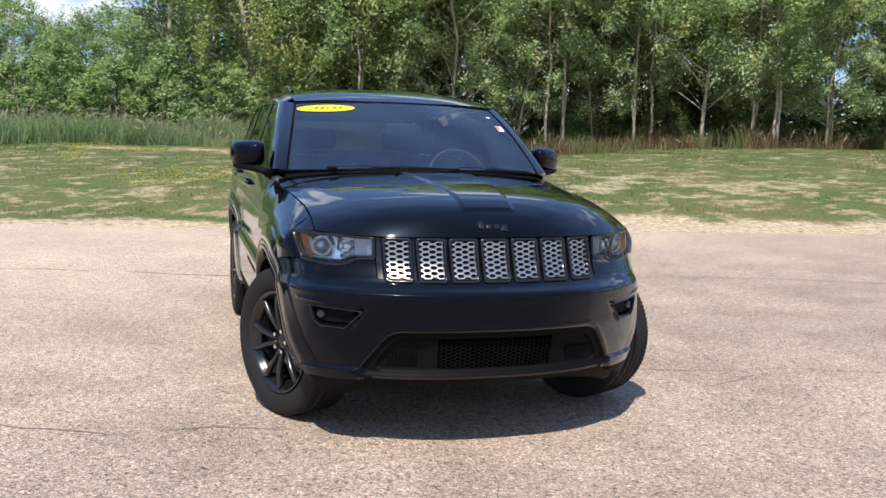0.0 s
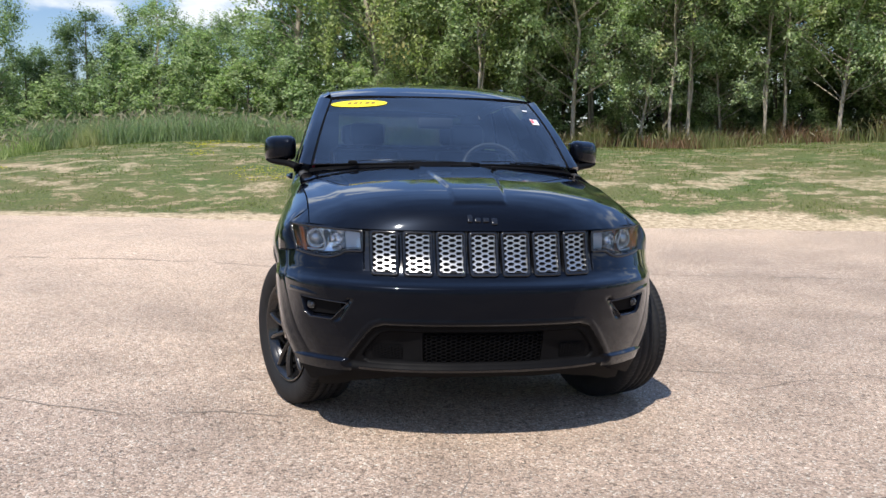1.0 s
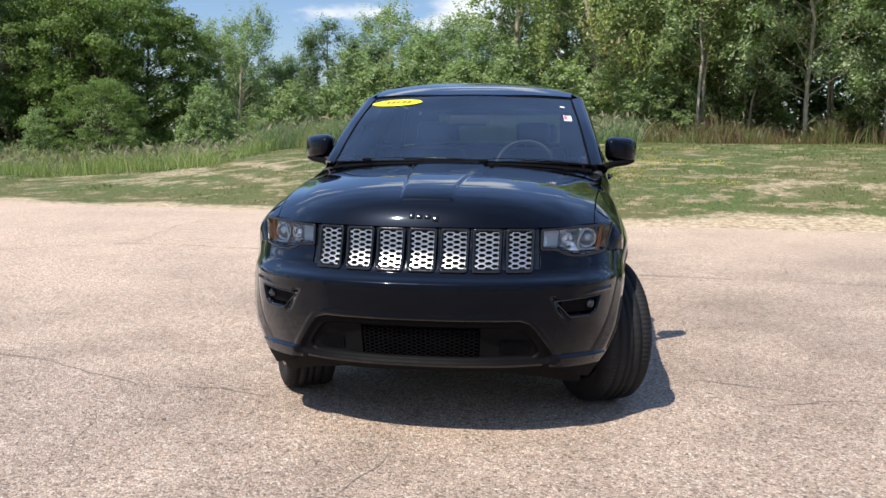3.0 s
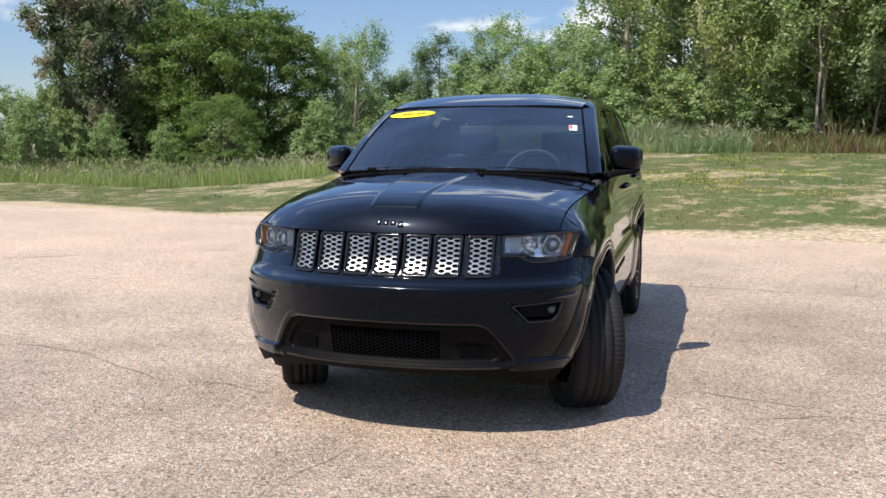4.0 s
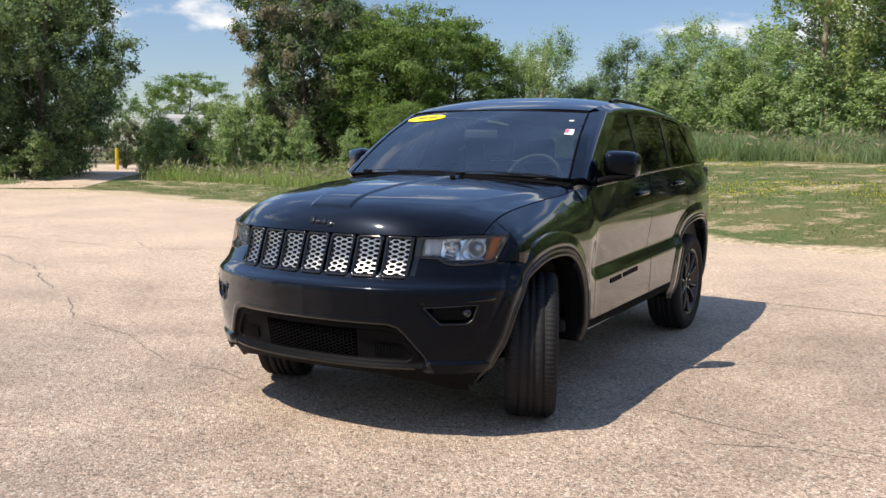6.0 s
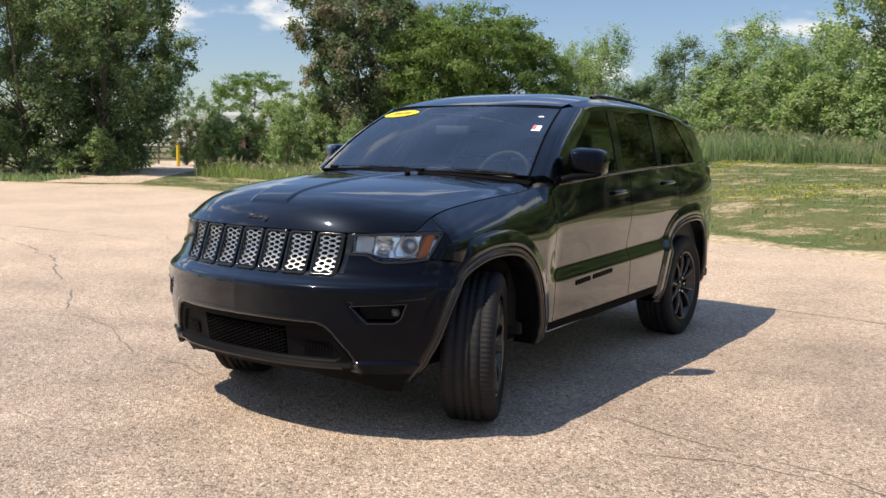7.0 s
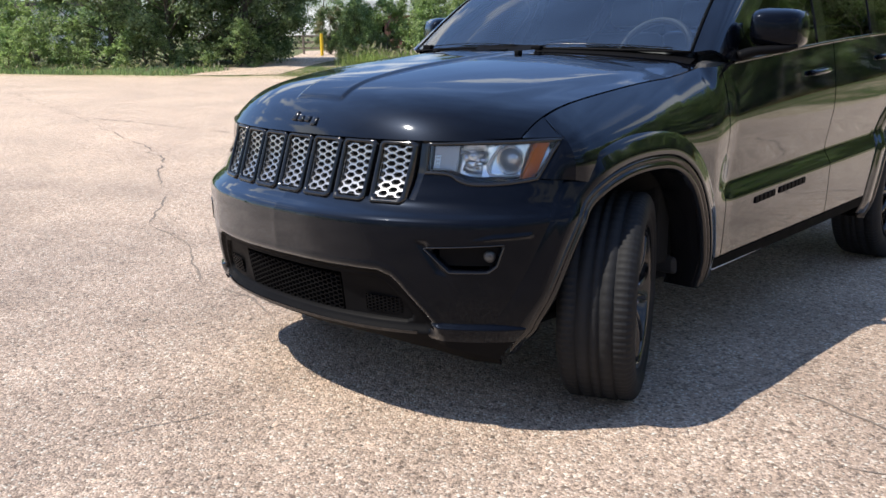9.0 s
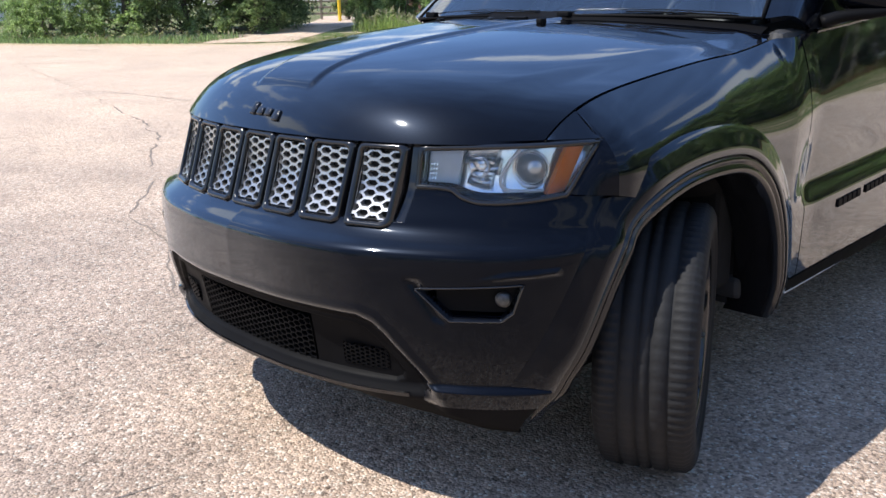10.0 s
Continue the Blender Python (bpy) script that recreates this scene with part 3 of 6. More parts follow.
def tree(kind, seed, label, count=13000):
    """A tree about ten metres high at the origin, off stage until it is copied."""
    g = np.random.default_rng(seed)
    H, bare, wide, material, wood, lsize, droop, flat = {
        "broad": (10, 0.06, 0.36, LEAF_WILLOW, BARK, 0.14, 0.5, 0.0),
        "mid": (10, 0.12, 0.33, LEAF_POPLAR, BARK, 0.21, 0.1, 0.0),
        "poplar": (10, 0.08, 0.17, LEAF_LIGHT, PALEBARK, 0.12, 0.0, 0.0),
        "poplar_dark": (10, 0.05, 0.21, LEAF_POPLAR, BARK, 0.12, 0.0, 0.0),
        "locust": (9, 0.02, 0.46, LEAF_FEATHER, BARK, 0.135, 0.2, 0.4),
        "oak": (11, 0.08, 0.36, LEAF_OAK, BARK, 0.17, 0.1, 0.0),
        "gold": (10, 0.10, 0.30, LEAF_GOLD, PALEBARK, 0.115, 0.5, 0.0),
        "forest": (11, 0.30, 0.25, LEAF_MID, PALEBARK, 0.12, 0.2, 0.2),
        "forest_grey": (11, 0.20, 0.30, LEAF_GREY, PALEBARK, 0.12, 0.6, 0.3),
        "forest_dark": (11, 0.22, 0.27, LEAF_DARK, BARK, 0.15, 0.15, 0.1),
        "bush": (3, 0.0, 0.46, LEAF_MID, BARK, 0.10, 0.0, 0.0),
        "bush_light": (3, 0.0, 0.36, LEAF_LIGHT, BARK, 0.085, 0.0, 0.0),
    }[kind]
    root = tagged(new("bush" if "bush" in kind else "tree"), label, "bush" if "bush" in kind else "tree", "bushes" if "bush" in kind else "trees round the lot")
    pieces = []
    stems = 3 if kind == "forest" and seed % 2 else 1
    tips = []
    for s in range(stems):
        base = g.normal(size=2) * (0.25 if stems > 1 else 0)
        lean = g.normal(size=2) * H * (0.05 if "poplar" in kind else 0.07)
        r = H * (0.0052 if kind.startswith("forest") else 0.011) * (1.0 if stems == 1 else 0.75)
        P = np.array([(base[0] + lean[0] * t * t, base[1] + lean[1] * t * t, -0.15 + H * 0.93 * t) for t in np.linspace(0, 1, 12)])
        P[1:, :2] += g.normal(size=(11, 2)) * 0.05
        pieces.append(tube(P, np.linspace(r * 1.25, r * 0.12, 12) + np.r_[r * 0.35, np.zeros(11)], 9))
        tips.append(P)
    n_cl = {"poplar": 46, "poplar_dark": 46, "mid": 26, "locust": 100, "oak": 84, "bush": 26, "bush_light": 22}.get(kind, 54)
    centers, radii = [], []
    for i in range(n_cl):
        P = tips[i % stems]
        f = bare + (1 - bare) * (i + 0.5) / n_cl
        f = min(0.99, f + 0.03 * g.normal())
        axis = np.array([np.interp(f * 0.98, np.linspace(0, 1, 12), P[:, c]) for c in range(3)])
        prof = max(0.12, math.sin(math.pi * min(1, max(0.04, (f - bare) / (1 - bare) * 0.86 + 0.10))) ** (0.6 if kind != "locust" else 0.5))
        if "bush" in kind:
            prof = max(0.2, math.cos(f * 1.45))
        reach = H * wide * prof * (0.35 + 0.65 * math.sqrt(g.random()))
        a = i * 2.399 + g.normal() * 0.4
        c = axis + np.array((math.cos(a) * reach, math.sin(a) * reach, reach * (0.5 if "poplar" in kind else 0.12 if kind == "locust" else 0.25) * (1 if f < 0.85 else 0.3)))
        start = axis.copy()
        start[2] = max(0.1, start[2] - reach * 0.45)
        q = [np.interp(max(0.02, start[2] / (H * 0.93)), np.linspace(0, 1, 12), P[:, j]) for j in range(2)]
        start[:2] = q
        if reach > 0.3:
            pieces.append(limb(start, c, H * (0.0017 if kind.startswith("forest") else 0.0045) * (1.15 - f), H * 0.0009, g))
        centers.append(c)
        radii.append(H * (0.055 + 0.05 * g.random()) * (1.05 if kind in ("broad", "mid") else 0.9 if kind == "oak" else 0.9) * (2.0 if "bush" in kind else 1.0))
    V, F = join(pieces)
    mesh_object("trunk", V, F, wood, root)
    w = np.array(radii) ** 2
    per = np.maximum(40, (count * w / w.sum()).astype(int))
    pts, ways = [], []
    for c, r, m in zip(centers, radii, per):
        # twigs inside the clump carry the leaves, so that gaps stay between them
        tw = max(5, m // 26)
        ends = g.normal(size=(tw, 3))
        ends /= np.linalg.norm(ends, axis=1, keepdims=True)
        ends *= r * (0.55 + 0.75 * g.random((tw, 1)))
        if kind == "locust":
            ends *= (1.5, 1.5, 0.6)
        elif "poplar" in kind:
            ends *= (0.9, 0.9, 1.5)
        elif kind == "gold":
            ends *= (1.0, 1.0, 1.3)
        t = g.random((m, 1)) ** 0.7
        p = ends[g.integers(0, tw, m)] * t + g.normal(size=(m, 3)) * r * 0.13
        if kind == "gold":
            p[:, 2] -= np.abs(g.normal(size=m)) * 0.4
        q = c + p
        way = p / r + np.array((0, 0, 0.55)) + g.normal(size=(m, 3)) * 0.55
        pts.append(q[q[:, 2] > 0.05])
        ways.append(way[q[:, 2] > 0.05])
    ways = np.vstack(ways)
    ways /= np.linalg.norm(ways, axis=1, keepdims=True) + 1e-9
    V, F = leaves(np.vstack(pts), lsize, g, droop, 0.55, flat, ways)
    crown = new("crown", fast_mesh("crown", V, F, material))
    crown.parent = root
    return root


def plant(root, x, y, height, own=10.0, turn=0.0, wide=1.0, first=False):
    s = height / own
    z = float(rise(x, y)) - 0.03
    if first:
        root.matrix_basis = pose(x, y, z, 0, 0, turn) @ Matrix.Diagonal((s * wide, s * wide, s, 1))
        return root
    ob = copy_thing(root, pose(x, y, z, 0, 0, turn))
    ob.scale = (s * wide, s * wide, s)
    return ob


B_BROAD = tree("broad", 1, "large dense green tree with drooping twigs", 40000)
plant(B_BROAD, -31.8, 16.8, 9.4, 10, 0, 1.05, True)
for x, y, h, a, w in ((-30.3, 19.5, 9.0, 80, 1.15), (-32.0, 21.4, 8.6, 160, 0.9), (-34.5, 15.6, 9.6, 230, 1.1), (-33.5, 21.0, 9.5, 300, 1.0)):
    plant(B_BROAD, x, y, h, 10, a, w)
B_OAK = tree("oak", 2, "tall oak with browning leaves", 50000)
plant(B_OAK, -23.6, 28.7, 9.8, 11, 20, 0.95, True)
plant(B_OAK, -25.2, 30.6, 9.2, 11, 140, 0.9)
plant(B_OAK, -22.4, 31.2, 8.8, 11, 250, 0.85)
plant(B_OAK, -38.5, 30.8, 2.9, 11, 60, 1.1)
B_LOCUST = tree("locust", 3, "wide feathery bright green locust tree", 34000)
plant(B_LOCUST, -18.6, 29.6, 8.1, 9, 0, 1.0, True)
plant(B_LOCUST, -14.6, 22.6, 3.2, 9, 120, 1.05)
plant(B_LOCUST, -21.5, 32.5, 7.2, 9, 200, 0.8)
plant(B_LOCUST, -17.2, 31.0, 7.0, 9, 75, 0.95)
plant(B_LOCUST, -17.9, 30.4, 7.8, 9, 140, 1.0)
plant(B_LOCUST, -19.4, 29.4, 7.0, 9, 310, 0.95)
plant(B_LOCUST, -65.7, 62.1, 9.6, 9, 30, 1.1)
B_POP = tree("poplar", 4, "slender light green poplar", 15000)
plant(B_POP, -13.7, 32.4, 7.0, 10, 0, 1.1, True)
plant(B_POP, -14.6, 33.3, 6.6, 10, 130, 1.15)
for x, y, h, a, w in ((-7.2, 34.2, 6.7, 90, 1.35), (-1.3, 29.0, 9.6, 200, 1.25), (-5.6, 34.8, 5.6, 300, 1.3), (-3.0, 31.0, 5.2, 20, 1.6), (0.6, 31.5, 8.8, 140, 1.4)):
    plant(B_POP, x, y, h, 10, a, w)
B_POPD = tree("poplar_dark", 5, "green upright tree with dense leaves", 17000)
plant(B_POPD, -10.0, 33.8, 6.1, 10, 0, 1.25, True)
for x, y, h, a, w in ((-8.6, 37.0, 5.2, 60, 1.3), (-4.6, 38.0, 6.0, 120, 1.5), (-13.2, 38.0, 5.3, 30, 1.3), (-2.0, 36.5, 6.0, 240, 1.6), (-15.9, 36.0, 6.0, 10, 1.3), (-11.4, 35.2, 4.9, 70, 1.4), (-9.0, 35.6, 5.5, 110, 1.2), (-12.7, 34.6, 4.5, 170, 1.4), (-6.4, 36.2, 5.4, 200, 1.3)):
    plant(B_POPD, x, y, h, 10, a, w)
B_GOLD = tree("gold", 6, "tree with drooping yellowing leaves", 32000)
plant(B_GOLD, 1.6, 29.0, 11.0, 10, 0, 1.0, True)
for x, y, h, a, w in ((3.9, 29.5, 12.0, 70, 1.0), (6.2, 31.0, 11.5, 190, 1.1), (20.5, 27.5, 10.5, 250, 1.1)):
    plant(B_GOLD, x, y, h, 10, a, w)
B_FOR = tree("forest", 7, "tall thin woodland tree with a pale trunk", 26000)
plant(B_FOR, 11.9, 24.6, 12.5, 11, 0, 1.0, True)
for x, y, h, a, w in ((5.2, 27.2, 12, 50, 1.0), (14.4, 24.2, 11.5, 170, 1.05), (18.4, 21.6, 10.5, 290, 1.1), (24.5, 20.5, 12, 80, 1.1), (10.0, 29.5, 13, 140, 1.1), (13.0, 28.5, 13, 260, 1.1)):
    plant(B_FOR, x, y, h, 11, a, w)
B_FORG = tree("forest_grey", 14, "woodland tree with drooping grey-green leaves", 22000)
plant(B_FORG, 8.4, 26.6, 12.5, 11, 0, 1.05, True)
for x, y, h, a, w in ((10.6, 25.6, 8.0, 60, 1.1), (16.4, 22.9, 11, 120, 1.05), (22.3, 23.5, 12, 180, 1.1), (27.5, 19.0, 12, 240, 1.15), (13.4, 25.4, 7.2, 300, 1.2), (18.9, 23.4, 7.6, 30, 1.2), (6.9, 28.4, 9.0, 90, 1.1), (20.4, 21.4, 6.6, 150, 1.2), (3.0, 28.2, 7.5, 210, 1.1)):
    plant(B_FORG, x, y, h, 11, a, w)
B_FORD = tree("forest_dark", 8, "tall dark green woodland tree", 14000)
plant(B_FORD, 9.8, 32.5, 13.5, 11, 0, 1.15, True)
for x, y, h, a, w in ((4.5, 33.5, 12, 40, 1.2), (7.0, 35.5, 13, 100, 1.2), (13.5, 32.0, 14, 150, 1.2), (17.0, 30.0, 13.5, 210, 1.2), (20.5, 32.0, 14, 270, 1.2), (24.0, 29.0, 13.5, 330, 1.25), (28.0, 26.0, 14, 15, 1.25), (16.0, 26.5, 12, 75, 1.1), (31.5, 23.0, 14, 135, 1.25), (1.6, 35.0, 9.5, 195, 1.2), (21.5, 26.5, 12, 255, 1.1), (3.0, 40.0, 11, 10, 1.3), (8.5, 40.5, 13, 70, 1.3), (13.5, 39.0, 14, 130, 1.3), (18.5, 37.5, 14, 190, 1.3), (24.0, 35.5, 14, 250, 1.3), (29.5, 32.0, 14, 310, 1.3), (35.0, 28.0, 14, 40, 1.3)):
    plant(B_FORD, x, y, h, 11, a, w)
B_BUSH = tree("bush", 9, "leafy green bush at the edge of the grass", 7500)
plant(B_BUSH, -25.4, 23.2, 2.9, 3, 0, 1.0, True)
for x, y, h, a, w in ((-26.3, 22.3, 2.5, 130, 0.9), (-26.7, 22.8, 2.9, 15, 0.9), (-25.2, 24.4, 3.6, 310, 0.75), (-23.9, 25.6, 3.9, 75, 0.6), (-27.4, 23.6, 2.6, 200, 0.9), (-28.2, 24.1, 2.4, 240, 1.0), (-30.3, 25.6, 2.3, 280, 0.8), (-24.2, 24.8, 3.4, 50, 0.8), (-22.6, 25.2, 2.8, 100, 1.0), (-16.2, 26.0, 2.4, 150, 1.3), (-10.5, 29.0, 3.0, 200, 1.3), (-6.5, 27.5, 3.2, 250, 1.3), (-3.2, 27.5, 3.2, 300, 1.4), (0.8, 26.5, 3.0, 20, 1.3), (4.4, 27.5, 2.4, 70, 1.3), (7.0, 29.0, 2.6, 120, 1.4), (10.4, 27.6, 2.2, 170, 1.4), (13.2, 26.4, 2.4, 220, 1.4), (16.2, 25.0, 2.0, 270, 1.4), (19.6, 24.8, 2.4, 320, 1.5), (23.4, 26.2, 2.8, 10, 1.5), (5.5, 33.0, 3.6, 65, 1.7), (9.0, 34.0, 3.8, 125, 1.7), (12.5, 31.0, 3.4, 185, 1.7), (15.5, 29.0, 3.4, 245, 1.7), (18.8, 28.0, 3.6, 305, 1.7), (22.0, 29.0, 3.8, 25, 1.7), (26.0, 24.0, 3.6, 85, 1.7), (29.0, 22.0, 3.6, 145, 1.7), (-35.5, 12.6, 2.2, 60, 1.2), (-38.0, 13.6, 3.0, 110, 1.2), (-31.0, 15.2, 2.4, 20, 1.4), (-28.4, 17.8, 2.0, 220, 1.4), (-33.6, 13.8, 2.2, 140, 1.4)):
    plant(B_BUSH, x, y, h, 3, a, w)
B_BUSHL = tree("bush_light", 10, "light green young sapling in the tall grass", 8000)
plant(B_BUSHL, -20.6, 24.6, 2.6, 3, 0, 1.0, True)
for x, y, h, a, w in ((-23.4, 23.6, 3.2, 60, 0.9), (-18.0, 24.5, 2.2, 120, 1.0), (-12.6, 26.4, 3.0, 180, 1.2), (-8.3, 31.0, 4.2, 240, 1.1), (-1.6, 27.0, 3.6, 300, 1.2), (2.9, 27.0, 2.6, 30, 1.2), (-5.0, 30.0, 4.4, 75, 1.1), (-37.0, 12.2, 2.0, 160, 1.3)):
    plant(B_BUSHL, x, y, h, 3, a, w)
# the far side of the lot, behind the camera, and distant trees
B_FAR = tree("mid", 12, "round green tree beyond the lot", 5000)
plant(B_FAR, -72.0, 57.0, 8.0, 10, 0, 1.2, True)
ring = [(-76, 66, 9.5), (-38, 46, 7), (-41, 12, 6), (-46, 17, 7.5), (-52, 10, 7), (-58, 2, 8), (-60, -12, 8), (-56, -26, 9), (-48, -40, 9), (-34, -52, 9), (-20, -56, 10), (-8, -53, 8), (5, -57, 9), (18, -54, 10), (32, -50, 9), (44, -42, 9), (52, -30, 10), (50, -16, 9), (52, -4, 10), (46, 8, 10), (40, 16, 11), (36, 22, 12), (47, -23, 10), (51, -10, 9), (49, 2, 9), (26, -56, 9), (-27, -54, 9), (12, -56, 9), (-14, -57, 9), (-65, 20, 9), (-70, 34, 10)]
for i, (x, y, h) in enumerate(ring):
    plant(B_FAR, x, y, h, 10, 47 * i, 1.35)

# -- reeds, tall weeds, lawn blades --
def blades(x, y, height, width, rng_, lean=0.25, z0=0.0):
    n = len(x)
    z = rise(x, y) - 0.02 + z0
    a = rng_.random(n) * 2 * np.pi
    h = height * (0.6 + 0.6 * rng_.random(n))
    l = lean * h * rng_.random(n)
    b = rng_.random(n) * 2 * np.pi
    w = width * (0.6 + 0.8 * rng_.random(n)) / 2
    wx, wy = np.cos(a) * w, np.sin(a) * w
    lx, ly = np.cos(b) * l, np.sin(b) * l
    V = np.stack([np.stack([x - wx, y - wy, z], -1), np.stack([x + wx, y + wy, z], -1), np.stack([x + lx * 0.35 + wx * 0.7, y + ly * 0.35 + wy * 0.7, z + h * 0.55], -1), np.stack([x + lx * 0.35 - wx * 0.7, y + ly * 0.35 - wy * 0.7, z + h * 0.55], -1), np.stack([x + lx, y + ly, z + h], -1)], 1)
    k = np.arange(n)[:, None] * 5
    F = np.concatenate([k + (0, 1, 2), k + (0, 2, 3), k + (3, 2, 4)])
    return V.reshape(-1, 3), F, np.stack([x + lx, y + ly, z + h], -1)


g = np.random.default_rng(21)


def stand(name, label, x, y, height, width, material, lean=0.25, plumes=0.0):
    V, F, tips = blades(x, y, height, width, g, lean)
    ob = new(name, fast_mesh(name, V, F, material))
    tagged(ob, label, "grass", kind="stuff")
    if plumes:
        t = tips[g.random(len(tips)) < plumes]
        V, F = leaves(t + (0, 0, 0.02), 0.26, g, -0.6, 0.22)
        pl = new("seed_heads", fast_mesh("seed_heads", V, F, PLUME))
        tagged(pl, "pale seed heads of the reeds", "grass", kind="stuff")


def band(n, x0, x1, off0, off1):
    x = x0 + (x1 - x0) * g.random(n)
    return x, lot_edge(x) + off0 + (off1 - off0) * g.random(n)


x, y = band(34000, -9.5, 2.6, 10.6, 16.0)
stand("reeds", "dense stand of pale green reeds", x, y, 0.2 + 1.25 * fbm(x * 0.6, y * 0.6, 4) ** 1.5, 0.02, REED, 1.1, 0.05)
x, y = band(20000, -25.0, -8.5, 5.2, 13.0)
stand("tall_grass", "tall unmown grass and weeds before the trees", x, y, 0.15 + 0.95 * fbm(x * 0.6, y * 0.6, 7) ** 1.5, 0.02, TALLGRASS, 0.9, 0.12)
x, y = band(16000, 2.6, 24.0, 12.0, 17.0)
keep = fbm(x * 0.7, y * 0.7, 61) + 0.18 * g.random(len(x)) > 0.55
x, y = x[keep], y[keep]
stand("dry_weeds", "red-brown dry weeds at the foot of the wood", x, y, 1.5 * fbm(x * 0.8, y * 0.8, 6) ** 2 + 0.1, 0.03, DRYWEED, 1.0, 0.03)
x, y = band(5000, -42.0, -27.0, 0.4, 3.0)
stand("verge_grass", "rough grass along the lot's edge", x, y, 0.1 + 0.3 * fbm(x * 0.8, y * 0.8, 71), 0.03, REED, 0.8, 0.05)
x, y = band(150000, -25.0, 24.0, 0.25, 14.0)
keep = (bareness(x, y) < 0.06 + 0.5 * g.random(len(x))) & (fbm(x * 1.7, y * 1.7, 15) + 0.3 * g.random(len(x)) > 0.56)
x, y = x[keep], y[keep]
stand("grass", "short mown green grass", x, y, 0.035 + 0.09 * (fbm(x * 0.9, y * 0.9, 9) ** 2), 0.014, GRASS, 0.8)
YELLOW = leaf_mat("yellow_flowers", (0.45, 0.40, 0.03), (0.75, 0.62, 0.06))
x, y = band(14000, -8.0, 4.0, 3.0, 9.0)
keep = fbm(x * 0.55, y * 0.8, 31) > 0.61
x, y = x[keep], y[keep]
V, F = leaves(np.stack([x, y, rise(x, y) + 0.07], -1), 0.03, g, 0, 0.9, 0.8)
tagged(new("flowers", fast_mesh("flowers", V, F, YELLOW)), "small yellow wild flowers in the grass", "flowers", kind="stuff")

# thicket that closes the wood near the ground
g = np.random.default_rng(77)
x = -34 + 84 * g.random(120000)
y = np.where(x < 3, 40.0, np.maximum(22, 38.5 - 0.42 * (x - 3))) + 6.5 * g.random(120000)
z = rise(x, y) + 4.6 * (0.35 + 0.9 * fbm(x * 0.3, y * 0.3, 41)) * g.random(120000) ** 1.15
keep = (fbm(x * 0.5 + z * 0.3, y * 0.5 + z * 0.7, 43) > 0.36)
V, F = leaves(np.stack([x, y, z], -1)[keep], 0.24, g, 0.1, 0.6, 0.3)
tagged(new("thicket", fast_mesh("thicket", V, F, LEAF_DARK)), "dense dark green undergrowth inside the wood", "undergrowth", kind="stuff")

# -- small far things: building, fence, post, barrel, lamp pole --
BRICK = bark("red_brick", (0.16, 0.075, 0.05), (0.30, 0.15, 0.11))
WHITE = simple("white_painted_metal", (0.72, 0.71, 0.68), 0.5)
GREYWOOD = simple("weathered_wood", (0.20, 0.17, 0.14), 0.85, grain=0.4, grain_scale=40)
YPAINT = simple("yellow_paint", (0.75, 0.52, 0.03), 0.5)
BLUEP = simple("blue_plastic", (0.02, 0.06, 0.32), 0.4)
PANE = window_glass("dark_window", (0.05, 0.06, 0.07), 1.5)
bld = tagged(new("building"), "low brick building with a white roof edge behind trees", "building")
bld.matrix_basis = pose(-54.7, 50.6, 0.2, 0, 0, 42)
part("wall", box_bm((-1.9, -2.2, 0), (1.9, 2.2, 2.7)), BRICK, bld)
part("fascia", box_bm((-2.1, -2.4, 2.7), (2.1, 2.4, 3.9), 0.05), WHITE, bld)
part("roof", box_bm((-1.9, -2.2, 3.9), (1.9, 2.2, 4.1), 0.05), WHITE, bld)
for k_ in range(2):
    part("window", box_bm((-1.5 + 1.7 * k_, -2.26, 0.9), (-0.3 + 1.7 * k_, -2.15, 2.1), 0.02), PANE, bld)
shed = tagged(new("building"), "long low grey building far beyond the lot", "building")
shed.matrix_basis = pose(-92, 28, 0.2, 0, 0, 75)
part("wall", box_bm((-14, -4, 0), (14, 4, 4.2)), WHITE, shed)
part("roof", box_bm((-14.6, -4.6, 4.2), (14.6, 4.6, 4.7), 0.05), GREYWOOD, shed)
fence = tagged(new("fence"), "weathered post and rail fence beside the driveway", "fence")
fence.matrix_basis = pose(-40.8, 31.6, float(rise(-40.8, 31.6)), 0, 0, 40)
for k_ in range(6):
    ob = part("post", box_bm((-0.06, -0.06, 0), (0.06, 0.06, 1.2), 0.01, 1), GREYWOOD, fence)
    ob.matrix_basis = Matrix.Translation((k_ * 1.6 - 4, 0, 0))
for z in (0.35, 0.7, 1.05):
    part("rail", box_bm((-4.0, -0.03, z - 0.06), (4.0, 0.03, z + 0.06), 0.008, 1), GREYWOOD, fence)
bm = bmesh.new()
bmesh.ops.create_cone(bm, cap_ends=True, segments=20, radius1=0.09, radius2=0.09, depth=1.2, matrix=Matrix.Translation((0, 0, 0.6)))
bmesh.ops.bevel(bm, geom=[e for e in bm.edges if e.calc_face_angle(0) > 1], offset=0.03, segments=2, affect="EDGES")
ob = part("bollard", bm, YPAINT, None)
ob.matrix_basis = Matrix.Translation((-36.7, 28.7, float(rise(-36.7, 28.7))))
tagged(ob, "yellow painted steel bollard beside the driveway", "bollard")
barrel = tagged(new("barrel"), "blue plastic barrel under a tree", "barrel")
barrel.matrix_basis = Matrix.Translation((-19.6, 28.8, float(rise(-19.6, 28.8))))
V, F = lathe([(0.0, 0.001), (0.0, 0.27), (0.05, 0.29), (0.28, 0.29), (0.30, 0.305), (0.32, 0.29), (0.56, 0.29), (0.58, 0.305), (0.60, 0.29), (0.82, 0.29), (0.86, 0.27), (0.86, 0.001)], 28)
